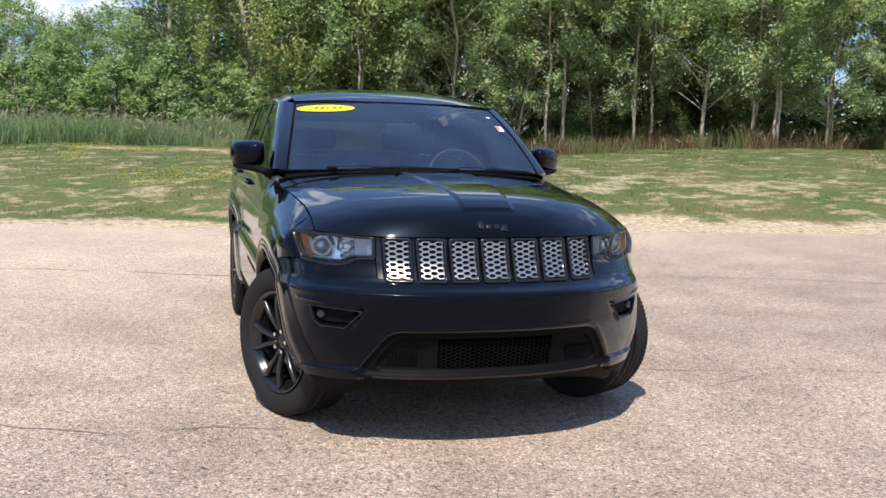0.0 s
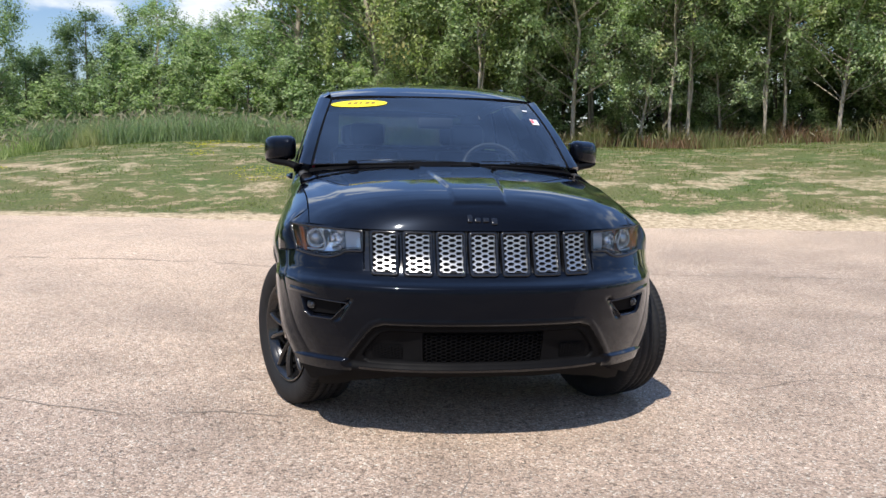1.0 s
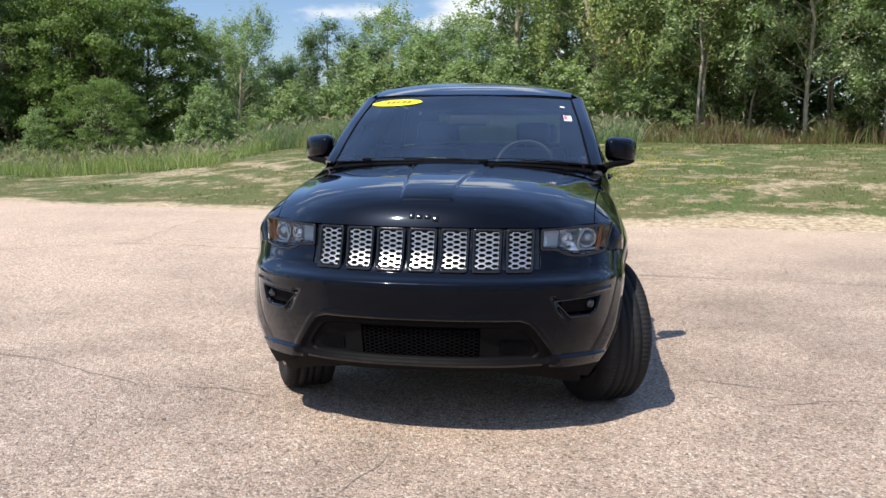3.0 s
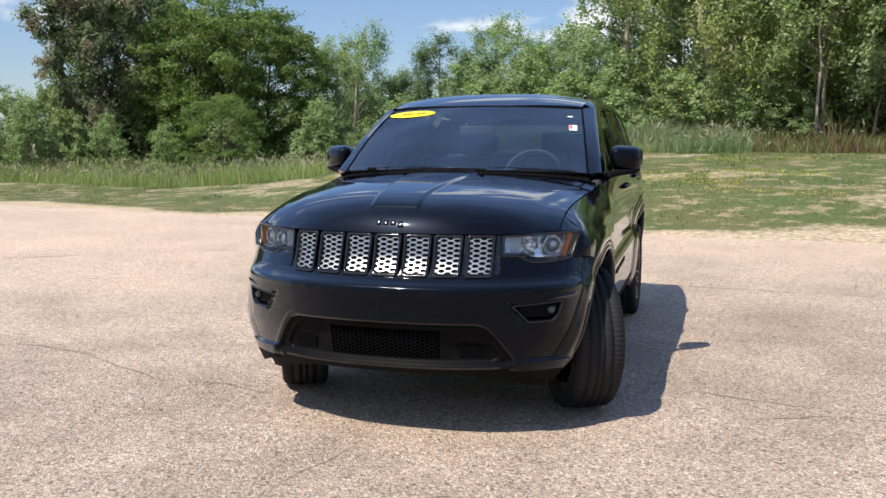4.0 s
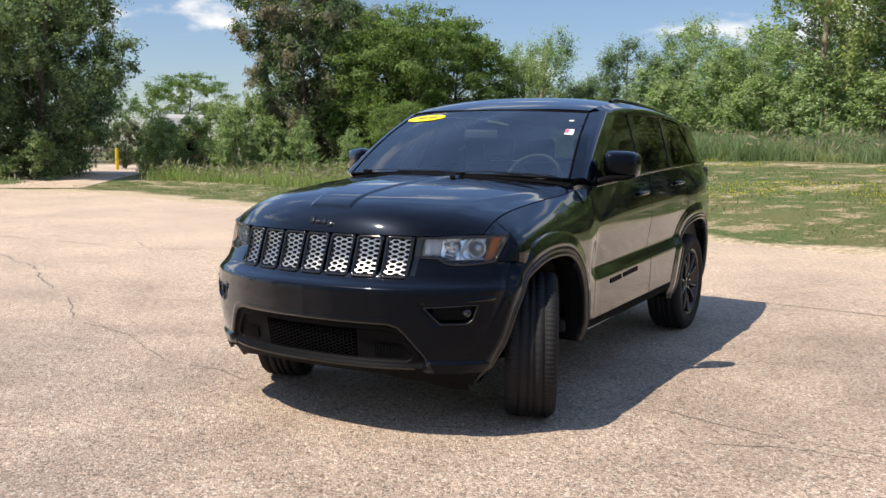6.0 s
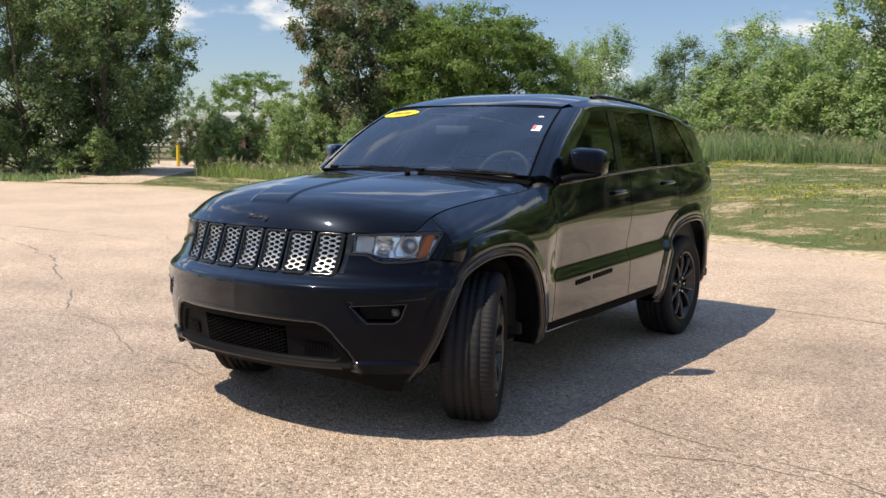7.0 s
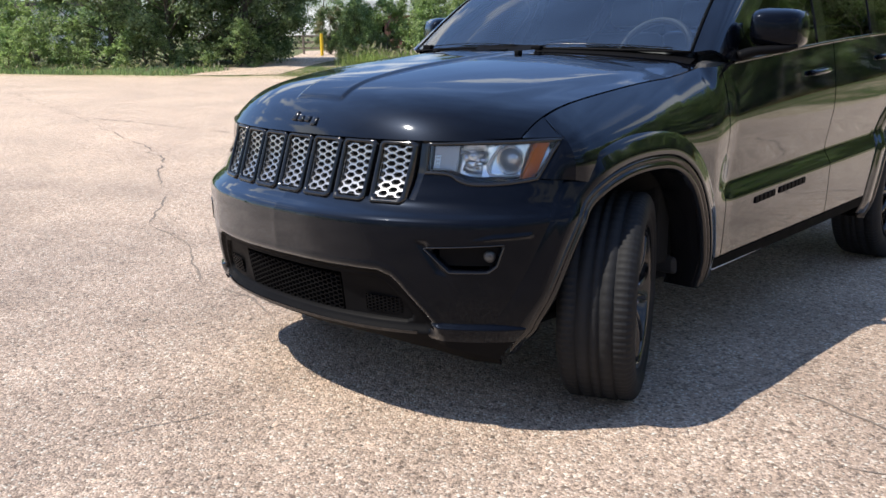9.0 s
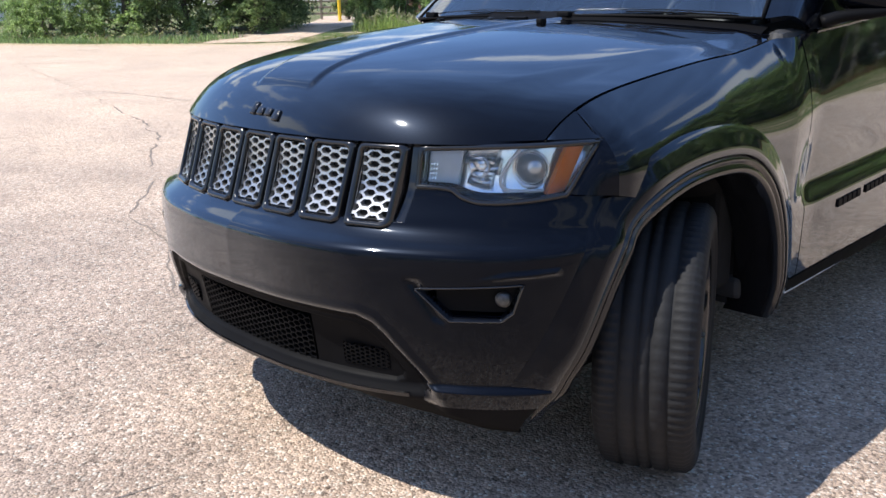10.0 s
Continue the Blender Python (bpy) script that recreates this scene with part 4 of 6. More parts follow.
mesh_object("drum", np.stack([V[:, 2], V[:, 1], V[:, 0]], -1), F, BLUEP, barrel)
V, F = lathe([(0.85, 0.30), (0.88, 0.30), (0.88, 0.27), (0.85, 0.27)], 28)
mesh_object("rim_band", np.stack([V[:, 2], V[:, 1], V[:, 0]], -1), F, STEEL, barrel)
pole = tagged(new("lamp_pole"), "tall thin parking lot lamp pole in the distance", "lamp pole")
pole.matrix_basis = pose(-76, 32, 0.2, 0, 0, 20)
mesh_object("pole", *tube([(0, 0, 0), (0, 0, 4), (0, 0, 9)], (0.11, 0.09, 0.07), 10), GREYHOUSE, pole)
part("lamp_head", box_bm((-0.3, -0.25, 8.95), (1.0, 0.25, 9.15), 0.05, 2), GREYHOUSE, pole)

# ---- the car: its front axle is at y = 0, its nose points to -y ----
car = tagged(new("car"), "black compact SUV with black wheels parked on the paved lot", "car")

# -- plan and height lines of the body --
PLAN = curve([(0, 0), (0.2, 0.009), (0.4, 0.044), (0.55, 0.098), (0.7, 0.18), (0.8, 0.258), (0.86, 0.326), (0.905, 0.412), (0.935, 0.53), (0.948, 0.62), (0.952, 0.72), (0.954, 0.8)], 400)
PLAN_S = np.r_[0, np.cumsum(np.hypot(*np.diff(PLAN, axis=0).T))]
PLAN_S /= PLAN_S[-1]


def nose(z):
    """How far forward the car's nose reaches at height z."""
    return ip(z, (0.2, -0.775), (0.27, -0.803), (0.31, -0.817), (0.36, -0.83), (0.45, -0.845), (0.56, -0.862), (0.66, -0.868), (0.715, -0.866), (0.735, -0.855), (0.755, -0.825), (0.775, -0.802), (0.8, -0.785), (0.87, -0.747), (0.97, -0.727), (1.05, -0.7))


def nose_skin(s, z):
    """A place on the front: s runs from the middle (0) round the corner to the side (1)."""
    s, z = np.broadcast_arrays(np.asarray(s, float), np.asarray(z, float))
    x = np.interp(s, PLAN_S, PLAN[:, 0])
    rel = np.interp(s, PLAN_S, PLAN[:, 1])
    x = x * (1 - 0.055 * sm(0.5, 0.22, z))
    y = -0.868 + rel + (nose(z) + 0.868) * (1 - sm(0.45, 0.75, rel))
    return np.stack([x, y, z], -1)


def s_of_x(x):
    return np.interp(x, PLAN[:, 0], PLAN_S)


def half_width(y):
    return ip(y, (-0.5, 0.875), (-0.438, 0.905), (-0.338, 0.935), (-0.25, 0.948), (0.0, 0.956), (1.0, 0.96), (2.4, 0.965), (2.9, 0.962), (3.2, 0.948), (3.4, 0.928), (3.65, 0.885), (3.8, 0.835), (3.9, 0.76))


def front_edge(x):
    return -0.735 + 0.22 * x**2 + 0.34 * x**4


def rear_edge(x):
    return 0.385 + 0.3 * x**2


def hood_half(v):
    return ip(v, (0, 0.79), (0.25, 0.803), (0.5, 0.826), (0.75, 0.846), (0.92, 0.852), (1, 0.835))


def hood_z(x, y, plain=False):
    x = np.abs(x)
    crown = 1.147 + 0.105 * (y + 0.5) - 0.012 * sm(0.1, 0.6, y) + 0.018 * np.clip(1 - ((y + 0.15) / 0.5) ** 2, 0, 1)
    drop = np.clip(0.12 - 0.07 * (y + 0.227), 0.05, 0.16)
    top = crown - drop * (x / 0.83) ** 2.6
    if not plain:
        wide = 0.118 + 0.060 * sm(-0.62, 0.15, y)
        top = top + 0.009 * sm(wide + 0.014, wide - 0.002, x) * sm(-0.646, -0.630, y)
        fold = 0.60 + 0.15 * sm(-0.7, 0.4, y)
        top = top + 0.007 * sm(fold + 0.07, fold - 0.02, x) * sm(-0.62, -0.2, y)
    d = y - front_edge(x)
    g = 1 - (1 - np.clip(d / 0.45, 0, 1)) ** 6
    return 0.978 + (top - 0.978) * g


HV = np.linspace(0, 1, 60)
HX = hood_half(HV)
HY = front_edge(HX) + HV * (rear_edge(HX) - front_edge(HX))
HZ = hood_z(HX, HY)


def belt(y):
    return ip(y, (0.5, 1.17), (0.86, 1.195), (1.63, 1.25), (2.37, 1.288), (3.3, 1.318), (3.8, 1.325))


def side_top(y):
    """Where the body's side ends above: at the bonnet's edge in front, at the windows behind."""
    y = np.asarray(y, float)
    x1, z1 = np.interp(y, HY, HX), np.interp(y, HY, HZ)
    x2 = ip(y, (0.55, 0.865), (0.8, 0.892), (1.3, 0.905), (2.4, 0.905), (3.1, 0.88), (3.5, 0.84), (3.8, 0.77))
    z2 = belt(y)
    f = sm(0.50, 0.66, y)
    return x1 + f * (x2 - x1), z1 + f * (z2 - z1)


def side_x(y, z):
    """Half width of the body's side at length y and height z."""
    y, z = np.broadcast_arrays(np.asarray(y, float), np.asarray(z, float))
    w = half_width(y)
    door = sm(0.55, 0.8, y) * sm(3.0, 2.5, y)
    zz = z - 0.035 * (y - 1.2)
    off = ip(zz, (0.25, -0.075), (0.32, -0.045), (0.39, -0.03), (0.50, -0.022), (0.60, -0.02), (0.640, -0.019), (0.662, -0.025), (0.708, -0.051), (0.735, -0.053), (0.80, -0.044), (0.88, -0.031), (0.95, -0.024), (1.3, -0.024))
    plain = ip(z, (0.25, -0.075), (0.32, -0.045), (0.42, -0.02), (0.55, -0.008), (0.7, 0.0), (0.9, 0.0), (1.3, 0.0))
    base = w + off * door + plain * (1 - door)
    xt, zt = side_top(y)
    z0 = np.clip(0.88 + 0.05 * (y - 0.75), 0.83, 1.0) + 0.05 * sm(0.5, 0.1, y)
    z0 = z0 + (0.918 + 0.06 * y - z0) * door
    q = np.clip((z - z0) / (zt - z0), 0, 1)
    p = 2.3 - 1.15 * door
    return base + (xt - base) * q**p


def side_skin(y, z):
    y, z = np.broadcast_arrays(np.asarray(y, float), np.asarray(z, float))
    return np.stack([side_x(y, z), y, z], -1)


ARCH = curve([(-0.505, 0.26), (-0.492, 0.36), (-0.468, 0.46), (-0.378, 0.667), (-0.275, 0.812), (-0.12, 0.872), (0.08, 0.887), (0.26, 0.862), (0.40, 0.77), (0.50, 0.612), (0.553, 0.45), (0.566, 0.36), (0.568, 0.30)], 160)


def arch_z(y, lift=0.0):
    return np.interp(y, ARCH[:, 0], ARCH[:, 1]) + lift


def side_panel(name, y0, y1, low, high, n=60, m=44, material=None, label="", depth=0.016, bunch=()):
    ys = np.unique(np.r_[np.linspace(y0, y1, n), bunch])
    lo, hi = low(ys), high(ys)
    Z = lo[:, None] + np.linspace(0, 1, m)[None] * (hi - lo)[:, None]
    return pair(name, *sheet(side_skin(ys[:, None], Z), depth), material or PAINT, car, label)


# -- bonnet --
u, v = np.meshgrid(np.linspace(-1, 1, 220), np.linspace(0, 1, 160) ** 1.3, indexing="ij")
hx = u * hood_half(v)
hy = front_edge(hx) + v * (rear_edge(hx) - front_edge(hx))
mesh_object("bonnet", *sheet(np.stack([hx, hy, hood_z(hx, hy)], -1), 0.022), PAINT, car)
# black panel under the bonnet's rear edge, with the wipers
u, v = np.meshgrid(np.linspace(-1, 1, 60), np.linspace(0, 1, 8), indexing="ij")
cx = u * 0.80
cy = rear_edge(cx) + 0.006 + v * (0.05 + 0.03 * cx**2)
mesh_object("cowl", *sheet(np.stack([cx, cy, hood_z(cx, rear_edge(cx)) - 0.012 + 0.03 * v], -1), 0.02), PLASTIC, car)

# -- front wings, doors, rear quarters, sills --
wings = side_panel("front_wing", -0.345, 0.695, lambda y: np.where(y < -0.262, 0.834 + 0.21 * (-0.262 - y), np.where(y < 0.57, arch_z(y), 0.405)), lambda y: side_top(y)[1] - 0.004, 80, 50, bunch=(-0.262, -0.261, 0.5695, 0.571))
side_panel("front_door", 0.702, 1.795, lambda y: 0.405 + 0.018 * (y - 0.7), lambda y: belt(y), 60, 60)
side_panel("rear_door", 1.803, 2.70, lambda y: np.where(y < 2.348, 0.425 + 0.018 * (y - 1.8), np.maximum(0.43, arch_z(y - 2.915, 0.035))), lambda y: belt(y), 60, 60)
side_panel("rear_quarter", 2.708, 3.9, lambda y: np.where(y < 3.483, arch_z(y - 2.915, 0.035), 0.36), lambda y: belt(y), 80, 40, bunch=(3.4825, 3.484))
side_panel("sill", 0.57, 2.345, lambda y: 0.345 + 0.018 * (y - 0.57), lambda y: 0.397 + 0.018 * (y - 0.7), 40, 14, material=SILLBLACK)
ys = np.linspace(0.58, 2.34, 30)
V, F = tube(np.stack([side_x(ys, 0.35) - 0.002, ys, 0.350 + 0.018 * (ys - 0.57)], -1), 0.004, 8)
pair("sill_strip", np.array(V), np.array([f for f in F if len(f) == 4]), GREYHOUSE, car, "thin grey bright strip")

def body_x(y, z):
    """Half width of the body at length y and height z, bumper and sides alike."""
    y, z = np.broadcast_arrays(np.asarray(y, float), np.asarray(z, float))
    out = side_x(np.clip(y, -0.38, 3.9), np.clip(z, 0.3, 2))
    rel = PLAN[:, 1]
    for k in np.ndindex(y.shape):
        if y[k] < -0.2:
            ahead = -0.868 + rel + (float(nose(z[k])) + 0.868) * (1 - sm(0.45, 0.75, rel))
            front = np.interp(y[k], ahead, PLAN[:, 0]) * (1 - 0.055 * float(sm(0.5, 0.22, z[k])))
            out[k] += (front - out[k]) * float(sm(-0.2, -0.36, y[k]))
    return out


# -- wheel arch mouldings and liners --
T = np.gradient(ARCH, axis=0)
T /= np.linalg.norm(T, axis=1, keepdims=True)
IN = np.stack([T[:, 1], -T[:, 0]], -1)


def arch_parts(y0, lift):
    rows = []
    fade = np.ones(160) if y0 else sm(0, 14, np.arange(160))
    for inward, outward in ((-0.004, -0.012), (-0.002, 0.012), (0.006, 0.021), (0.016, 0.021), (0.019, 0.015), (0.023, 0.015), (0.027, 0.021), (0.042, 0.024), (0.05, 0.016), (0.052, -0.01), (0.05, -0.13)):
        q = ARCH + IN * inward
        x = body_x(ARCH[:, 0] + y0, ARCH[:, 1] + lift)
        rows.append(np.stack([x + outward * fade - 0.004 * (1 - fade), q[:, 0] + y0, q[:, 1] + lift], -1))
    V, F = sheet(np.stack(rows, 1), 0)
    pair("wheel_arch_moulding", V, F, GLOSS, car)
    rows = []
    for inward, outward in ((-0.090, -0.004), (-0.085, 0.001), (-0.062, 0.005), (-0.036, 0.012), (-0.008, 0.022), (-0.004, 0.019), (-0.003, -0.01)):
        q = ARCH + IN * inward + np.array((y0, lift))
        rows.append(np.stack([body_x(q[:, 0], q[:, 1]) + outward * fade - 0.006 * (1 - fade), q[:, 0], q[:, 1]], -1)[(4 if y0 else 14):-4])
    V, F = sheet(np.stack(rows, 1), 0)
    pair("arch_flange", V, F, PAINT, car)
    prof = []
    for xx, rr in ((0.84, 0.545), (0.78, 0.515), (0.60, 0.49), (0.50, 0.42), (0.46, 0.2)):
        a = np.linspace(-0.1, np.pi + 0.1, 40)
        ly, lz = y0 + rr * np.cos(a), 0.37 + lift + rr * np.sin(a) * 0.97
        prof.append(np.stack([np.minimum(xx, body_x(ly, lz) - 0.05), ly, lz], -1))
    V, F = sheet(np.stack(prof, 1), 0)
    pair("wheel_well_liner", V, F, LINER, car)


arch_parts(0.0, 0.0)
arch_parts(2.915, 0.035)

# -- front bumper --
ZB = np.unique(np.r_[np.linspace(0.215, 0.868, 125), np.linspace(0.70, 0.80, 30), np.linspace(0.33, 0.36, 8), np.linspace(0.52, 0.55, 8)])
END_Y = np.where(ZB < 0.831, np.interp(ZB, ARCH[:60, 1], ARCH[:60, 0]), -0.262 - (ZB - 0.831) * 4.6) - 0.004
END_S = np.array([np.interp(y_, -0.868 + PLAN[:, 1] + (float(nose(z_)) + 0.868) * (1 - sm(0.45, 0.75, PLAN[:, 1])), PLAN_S) for y_, z_ in zip(END_Y, ZB)])
cut_ = s_of_x(np.linspace(0.528, 0.552, 9))
f = np.unique(np.r_[np.linspace(-1, 1, 400), cut_, -cut_])
af = np.abs(f)[:, None]
S = np.where(af < 0.55, af, 0.55 + (af - 0.55) / 0.45 * (END_S[None] - 0.55))
ZS = np.broadcast_to(ZB, S.shape)
hem = np.interp(S, PLAN_S, PLAN[:, 0])
hem = np.interp(hem, (0, 0.55, 0.64, 0.74, 0.80, 0.95), (0.340, 0.340, 0.318, 0.287, 0.262, 0.262))
ZS = ZS + (hem - 0.215) * sm(0.42, 0.215, ZS)
bp = nose_skin(S, ZS)
bx, bz = bp[..., 0] * np.sign(f)[:, None], bp[..., 2]


def inside(x, z, pts, soft):
    """1 inside the convex outline pts (turning left), 0 outside, with a slope of width soft."""
    d = np.full(np.shape(x), 9.0)
    for (x0, z0), (x1, z1) in zip(pts, pts[1:] + pts[:1]):
        n = math.hypot(x1 - x0, z1 - z0)
        d = np.minimum(d, ((x1 - x0) * (z - z0) - (z1 - z0) * (x - x0)) / n)
    return sm(0, soft, d)


def both(half):
    """A closed outline from its right half, given from below upwards."""
    return half + [(-x_, z_) for x_, z_ in reversed(half)]


INTAKE = both([(0.530, 0.364), (0.552, 0.374), (0.560, 0.395), (0.548, 0.428), (0.500, 0.492), (0.476, 0.515), (0.440, 0.527)])
FRAME = both([(0.595, 0.340), (0.620, 0.356), (0.622, 0.385), (0.605, 0.420), (0.540, 0.515), (0.510, 0.548), (0.465, 0.566)])
RIDGE = both([(0.625, 0.322), (0.650, 0.350), (0.648, 0.390), (0.630, 0.425), (0.560, 0.535), (0.525, 0.574), (0.475, 0.592)])
POCKET = [(0.690, 0.566), (0.792, 0.568), (0.814, 0.590), (0.832, 0.660), (0.620, 0.646)]
SCOOP = [(0.648, 0.56), (0.685, 0.545), (0.69, 0.565), (0.63, 0.675), (0.585, 0.672)]
GRILLE = [(-0.545, 0.79), (0.545, 0.79), (0.545, 0.95), (-0.545, 0.95)]
deep = 0.055 * inside(bx, bz, INTAKE, 0.024) + 0.018 * inside(bx, bz, FRAME, 0.028)
deep = deep + 0.055 * inside(np.abs(bx), bz, POCKET, 0.016) + 0.011 * inside(np.abs(bx), bz, SCOOP, 0.022)
deep = deep + 0.06 * inside(bx, bz, GRILLE, 0.012)
deep = deep + 0.075 * inside(np.abs(bx), bz, [(0.615, 0.873), (0.66, 0.849), (0.70, 0.842), (0.785, 0.845), (0.862, 0.862), (0.875, 0.9), (0.56, 0.9)], 0.007)
rim_ = inside(bx, bz, RIDGE, 0.034)
deep = deep - 0.013 * rim_ * (1 - rim_)
deep = deep - 0.020 * sm(0.385, 0.373, bz) * sm(0.60, 0.65, np.abs(bx)) * sm(0.915, 0.87, np.abs(bx))
deep = deep - 0.008 * inside(np.abs(bx), bz, [(0.72, 0.664), (0.89, 0.678), (0.885, 0.70), (0.80, 0.692)], 0.012)
bp[..., 0] *= np.sign(f)[:, None]
N = np.cross(np.gradient(bp, axis=0), np.gradient(bp, axis=1))
N /= np.linalg.norm(N, axis=2, keepdims=True)
N = N * np.sign(np.sum(N * (bp - MID)))
bp = bp - N * deep[..., None]
bumper = mesh_object("front_bumper", *sheet(bp, 0.02), PAINT, car)
# plastic lip and bevel; on glossy corners this dull black stands for dark reflections
bumper.data.materials.append(PLASTIC)
for face in bumper.data.polygons:
    c_ = face.center
    if c_.z < 0.322 or (abs(c_.x) < 0.60 and c_.z < 0.378 and c_.z > 0.3) or inside(c_.x, c_.z, FRAME, 0.02) > 0.4:
        face.material_index = 1


def nose_patch(x0, x1, z0, z1, back, nx=12, nz=6, depth=0.01):
    """A panel that follows the nose at a distance behind its skin."""
    X, Z = np.meshgrid(np.linspace(x0, x1, nx), np.linspace(z0, z1, nz), indexing="ij")
    P = nose_skin(s_of_x(np.abs(X)), Z)
    P[..., 0] = np.sign(X) * P[..., 0]
    P[..., 1] += back
    return sheet(P, depth)


def honeycomb(x0, x1, z0, z1, pitch, row, bar, back, thick, place, bar_z=None):
    """Bars of a mesh of lying hexagons, cut to the opening."""
    bm = bmesh.new()
    bar_z = bar if bar_z is None else bar_z
    hexa = [(-0.5, 0), (-0.25, -0.5), (0.25, -0.5), (0.5, 0), (0.25, 0.5), (-0.25, 0.5)]
    nr = int((z1 - z0) / row) + 2
    nc = int((x1 - x0) / pitch) + 2
    for r in range(-1, 2 * nr):
        for c in range(-1, nc):
            cx = x0 + (c + 0.5 * (r % 2)) * pitch
            cz = z0 + r * row * 0.5
            if not (x0 - pitch * 0.45 < cx < x1 + pitch * 0.45 and z0 - row * 0.4 < cz < z1 + row * 0.4):
                continue
            rings = []
            for size, high, deepness in ((1.0, 1.0, 0.0), (1 - bar, 1 - bar_z, 0.0), (1 - bar * 1.15, 1 - bar_z * 1.1, thick)):
                ring = []
                for hx_, hz_ in hexa:
                    px = min(max(cx + hx_ * pitch / 1.5 * size, x0), x1)
                    pz = min(max(cz + hz_ * row * high, z0), z1)
                    ring.append(bm.verts.new(place(px, pz, back + deepness)))
                rings.append(ring)
            for a, b in zip(rings, rings[1:]):
                for k in range(6):
                    try:
                        bm.faces.new((a[k], a[(k + 1) % 6], b[(k + 1) % 6], b[k]))
                    except ValueError:
                        pass
    bmesh.ops.dissolve_degenerate(bm, dist=1e-5, edges=bm.edges[:])
    bmesh.ops.recalc_face_normals(bm, faces=bm.faces[:])
    return bm


def on_nose(x, z, back):
    p = nose_skin(s_of_x(abs(x)), z)
    return (math.copysign(float(p[0]), x), float(p[1]) + back, float(p[2]))


intake = mesh_object("lower_grille", *nose_patch(-0.45, 0.45, 0.35, 0.52, 0.052, 40, 4), PLASTIC, car)
part("mesh_insert", honeycomb(-0.275, 0.275, 0.375, 0.512, 0.045, 0.0172, 0.17, 0.032, 0.02, on_nose), PLASTIC, intake, "black honeycomb mesh")
a, b = np.meshgrid(np.linspace(0, 1, 16), np.linspace(0, 1, 10), indexing="ij")
pz_ = 0.372 + 0.15 * b
px_ = 0.281 + a * (np.interp(pz_, (0.372, 0.395, 0.43, 0.49, 0.522), (0.540, 0.553, 0.538, 0.494, 0.445)) - 0.281)
P_ = nose_skin(s_of_x(px_), pz_)
P_[..., 1] += 0.034 + 0.012 * np.sin(np.pi * a) * np.sin(np.pi * b)
for V, F in (sheet(P_, 0.02), flip(*sheet(P_, 0.02))):
    mesh_object("blanking_panel", V, F, PLASTIC, intake)
for x0_ in (-0.51, 0.375):
    part("vent_insert", honeycomb(x0_, x0_ + 0.135, 0.395, 0.455, 0.03, 0.012, 0.30, 0.035, 0.006, on_nose), PLASTIC, intake, "small black textured vent")
V, F = nose_patch(-0.585, 0.585, 0.336, 0.347, -0.005, 80, 4, 0.02)
mesh_object("bumper_lip", V, F, GLOSS, car, "gloss black lip")
# bare plastic apron under the bumper, set back from its hem
a, b = np.meshgrid(np.linspace(-1, 1, 90), np.linspace(0, 1, 6), indexing="ij")
ax_ = np.abs(a) * 0.79
z_top = np.interp(ax_, (0, 0.55, 0.64, 0.74, 0.80, 0.95), (0.352, 0.352, 0.332, 0.305, 0.262, 0.25))
z_low = np.interp(ax_, (0, 0.40, 0.60, 0.72, 0.90), (0.302, 0.298, 0.262, 0.222, 0.196))
P_ = nose_skin(s_of_x(ax_), z_top + b * (z_low - z_top))
P_[..., 0] *= np.sign(a)
P_[..., 1] += 0.022 + 0.02 * b
mesh_object("lower_apron", *sheet(P_, 0.012), PLASTIC, car, "bare black plastic apron")

# -- fog lamps in their pockets --
for sgn in (-1, 1):
    p = on_nose(sgn * 0.783, 0.618, 0.024)
    lamp = mesh_object("fog_lamp", *lathe([(0, 0.001), (0.004, 0.011), (0.002, 0.017), (-0.006, 0.020), (-0.03, 0.019)], 32), FOGGREY, car, "round grey fog lamp")
    lamp.matrix_basis = Matrix.Translation(p) @ pose(0, 0, 0, 0, 0, -90 + sgn * 25)
    ring = mesh_object("lens", *lathe([(0.012, 0.001), (0.010, 0.012), (0.003, 0.021)], 24), LENS, lamp)

for sgn in (-1, 1):
    rim_loop = []
    for (x0, z0), (x1, z1) in zip(POCKET, POCKET[1:] + POCKET[:1]):
        for k in range(8):
            rim_loop.append(on_nose(sgn * (x0 + (x1 - x0) * k / 8), z0 + (z1 - z0) * k / 8, -0.001))
    V, F = tube(curve(rim_loop + rim_loop[:1], 90), 0.0028, 6, False)
    mesh_object("fog_lamp_bezel", V, F, GLOSS, car, "gloss black fog lamp surround")
    X_, Z_ = np.meshgrid(np.linspace(0.645, 0.81, 14), np.linspace(0.585, 0.648, 6), indexing="ij")
    P_ = nose_skin(s_of_x(X_), Z_) + np.array((0, 0.034, 0))
    V, F = sheet(P_, 0)
    mesh_object("fog_lamp_backing", *((V, F) if sgn > 0 else flip(V, F)), PLASTIC, car)

# -- upper grille with seven slots --
grille = mesh_object("upper_grille", *nose_patch(-0.556, 0.556, 0.772, 0.974, 0.012, 80, 8, 0.03), GLOSS, car, "gloss black seven-slot grille")


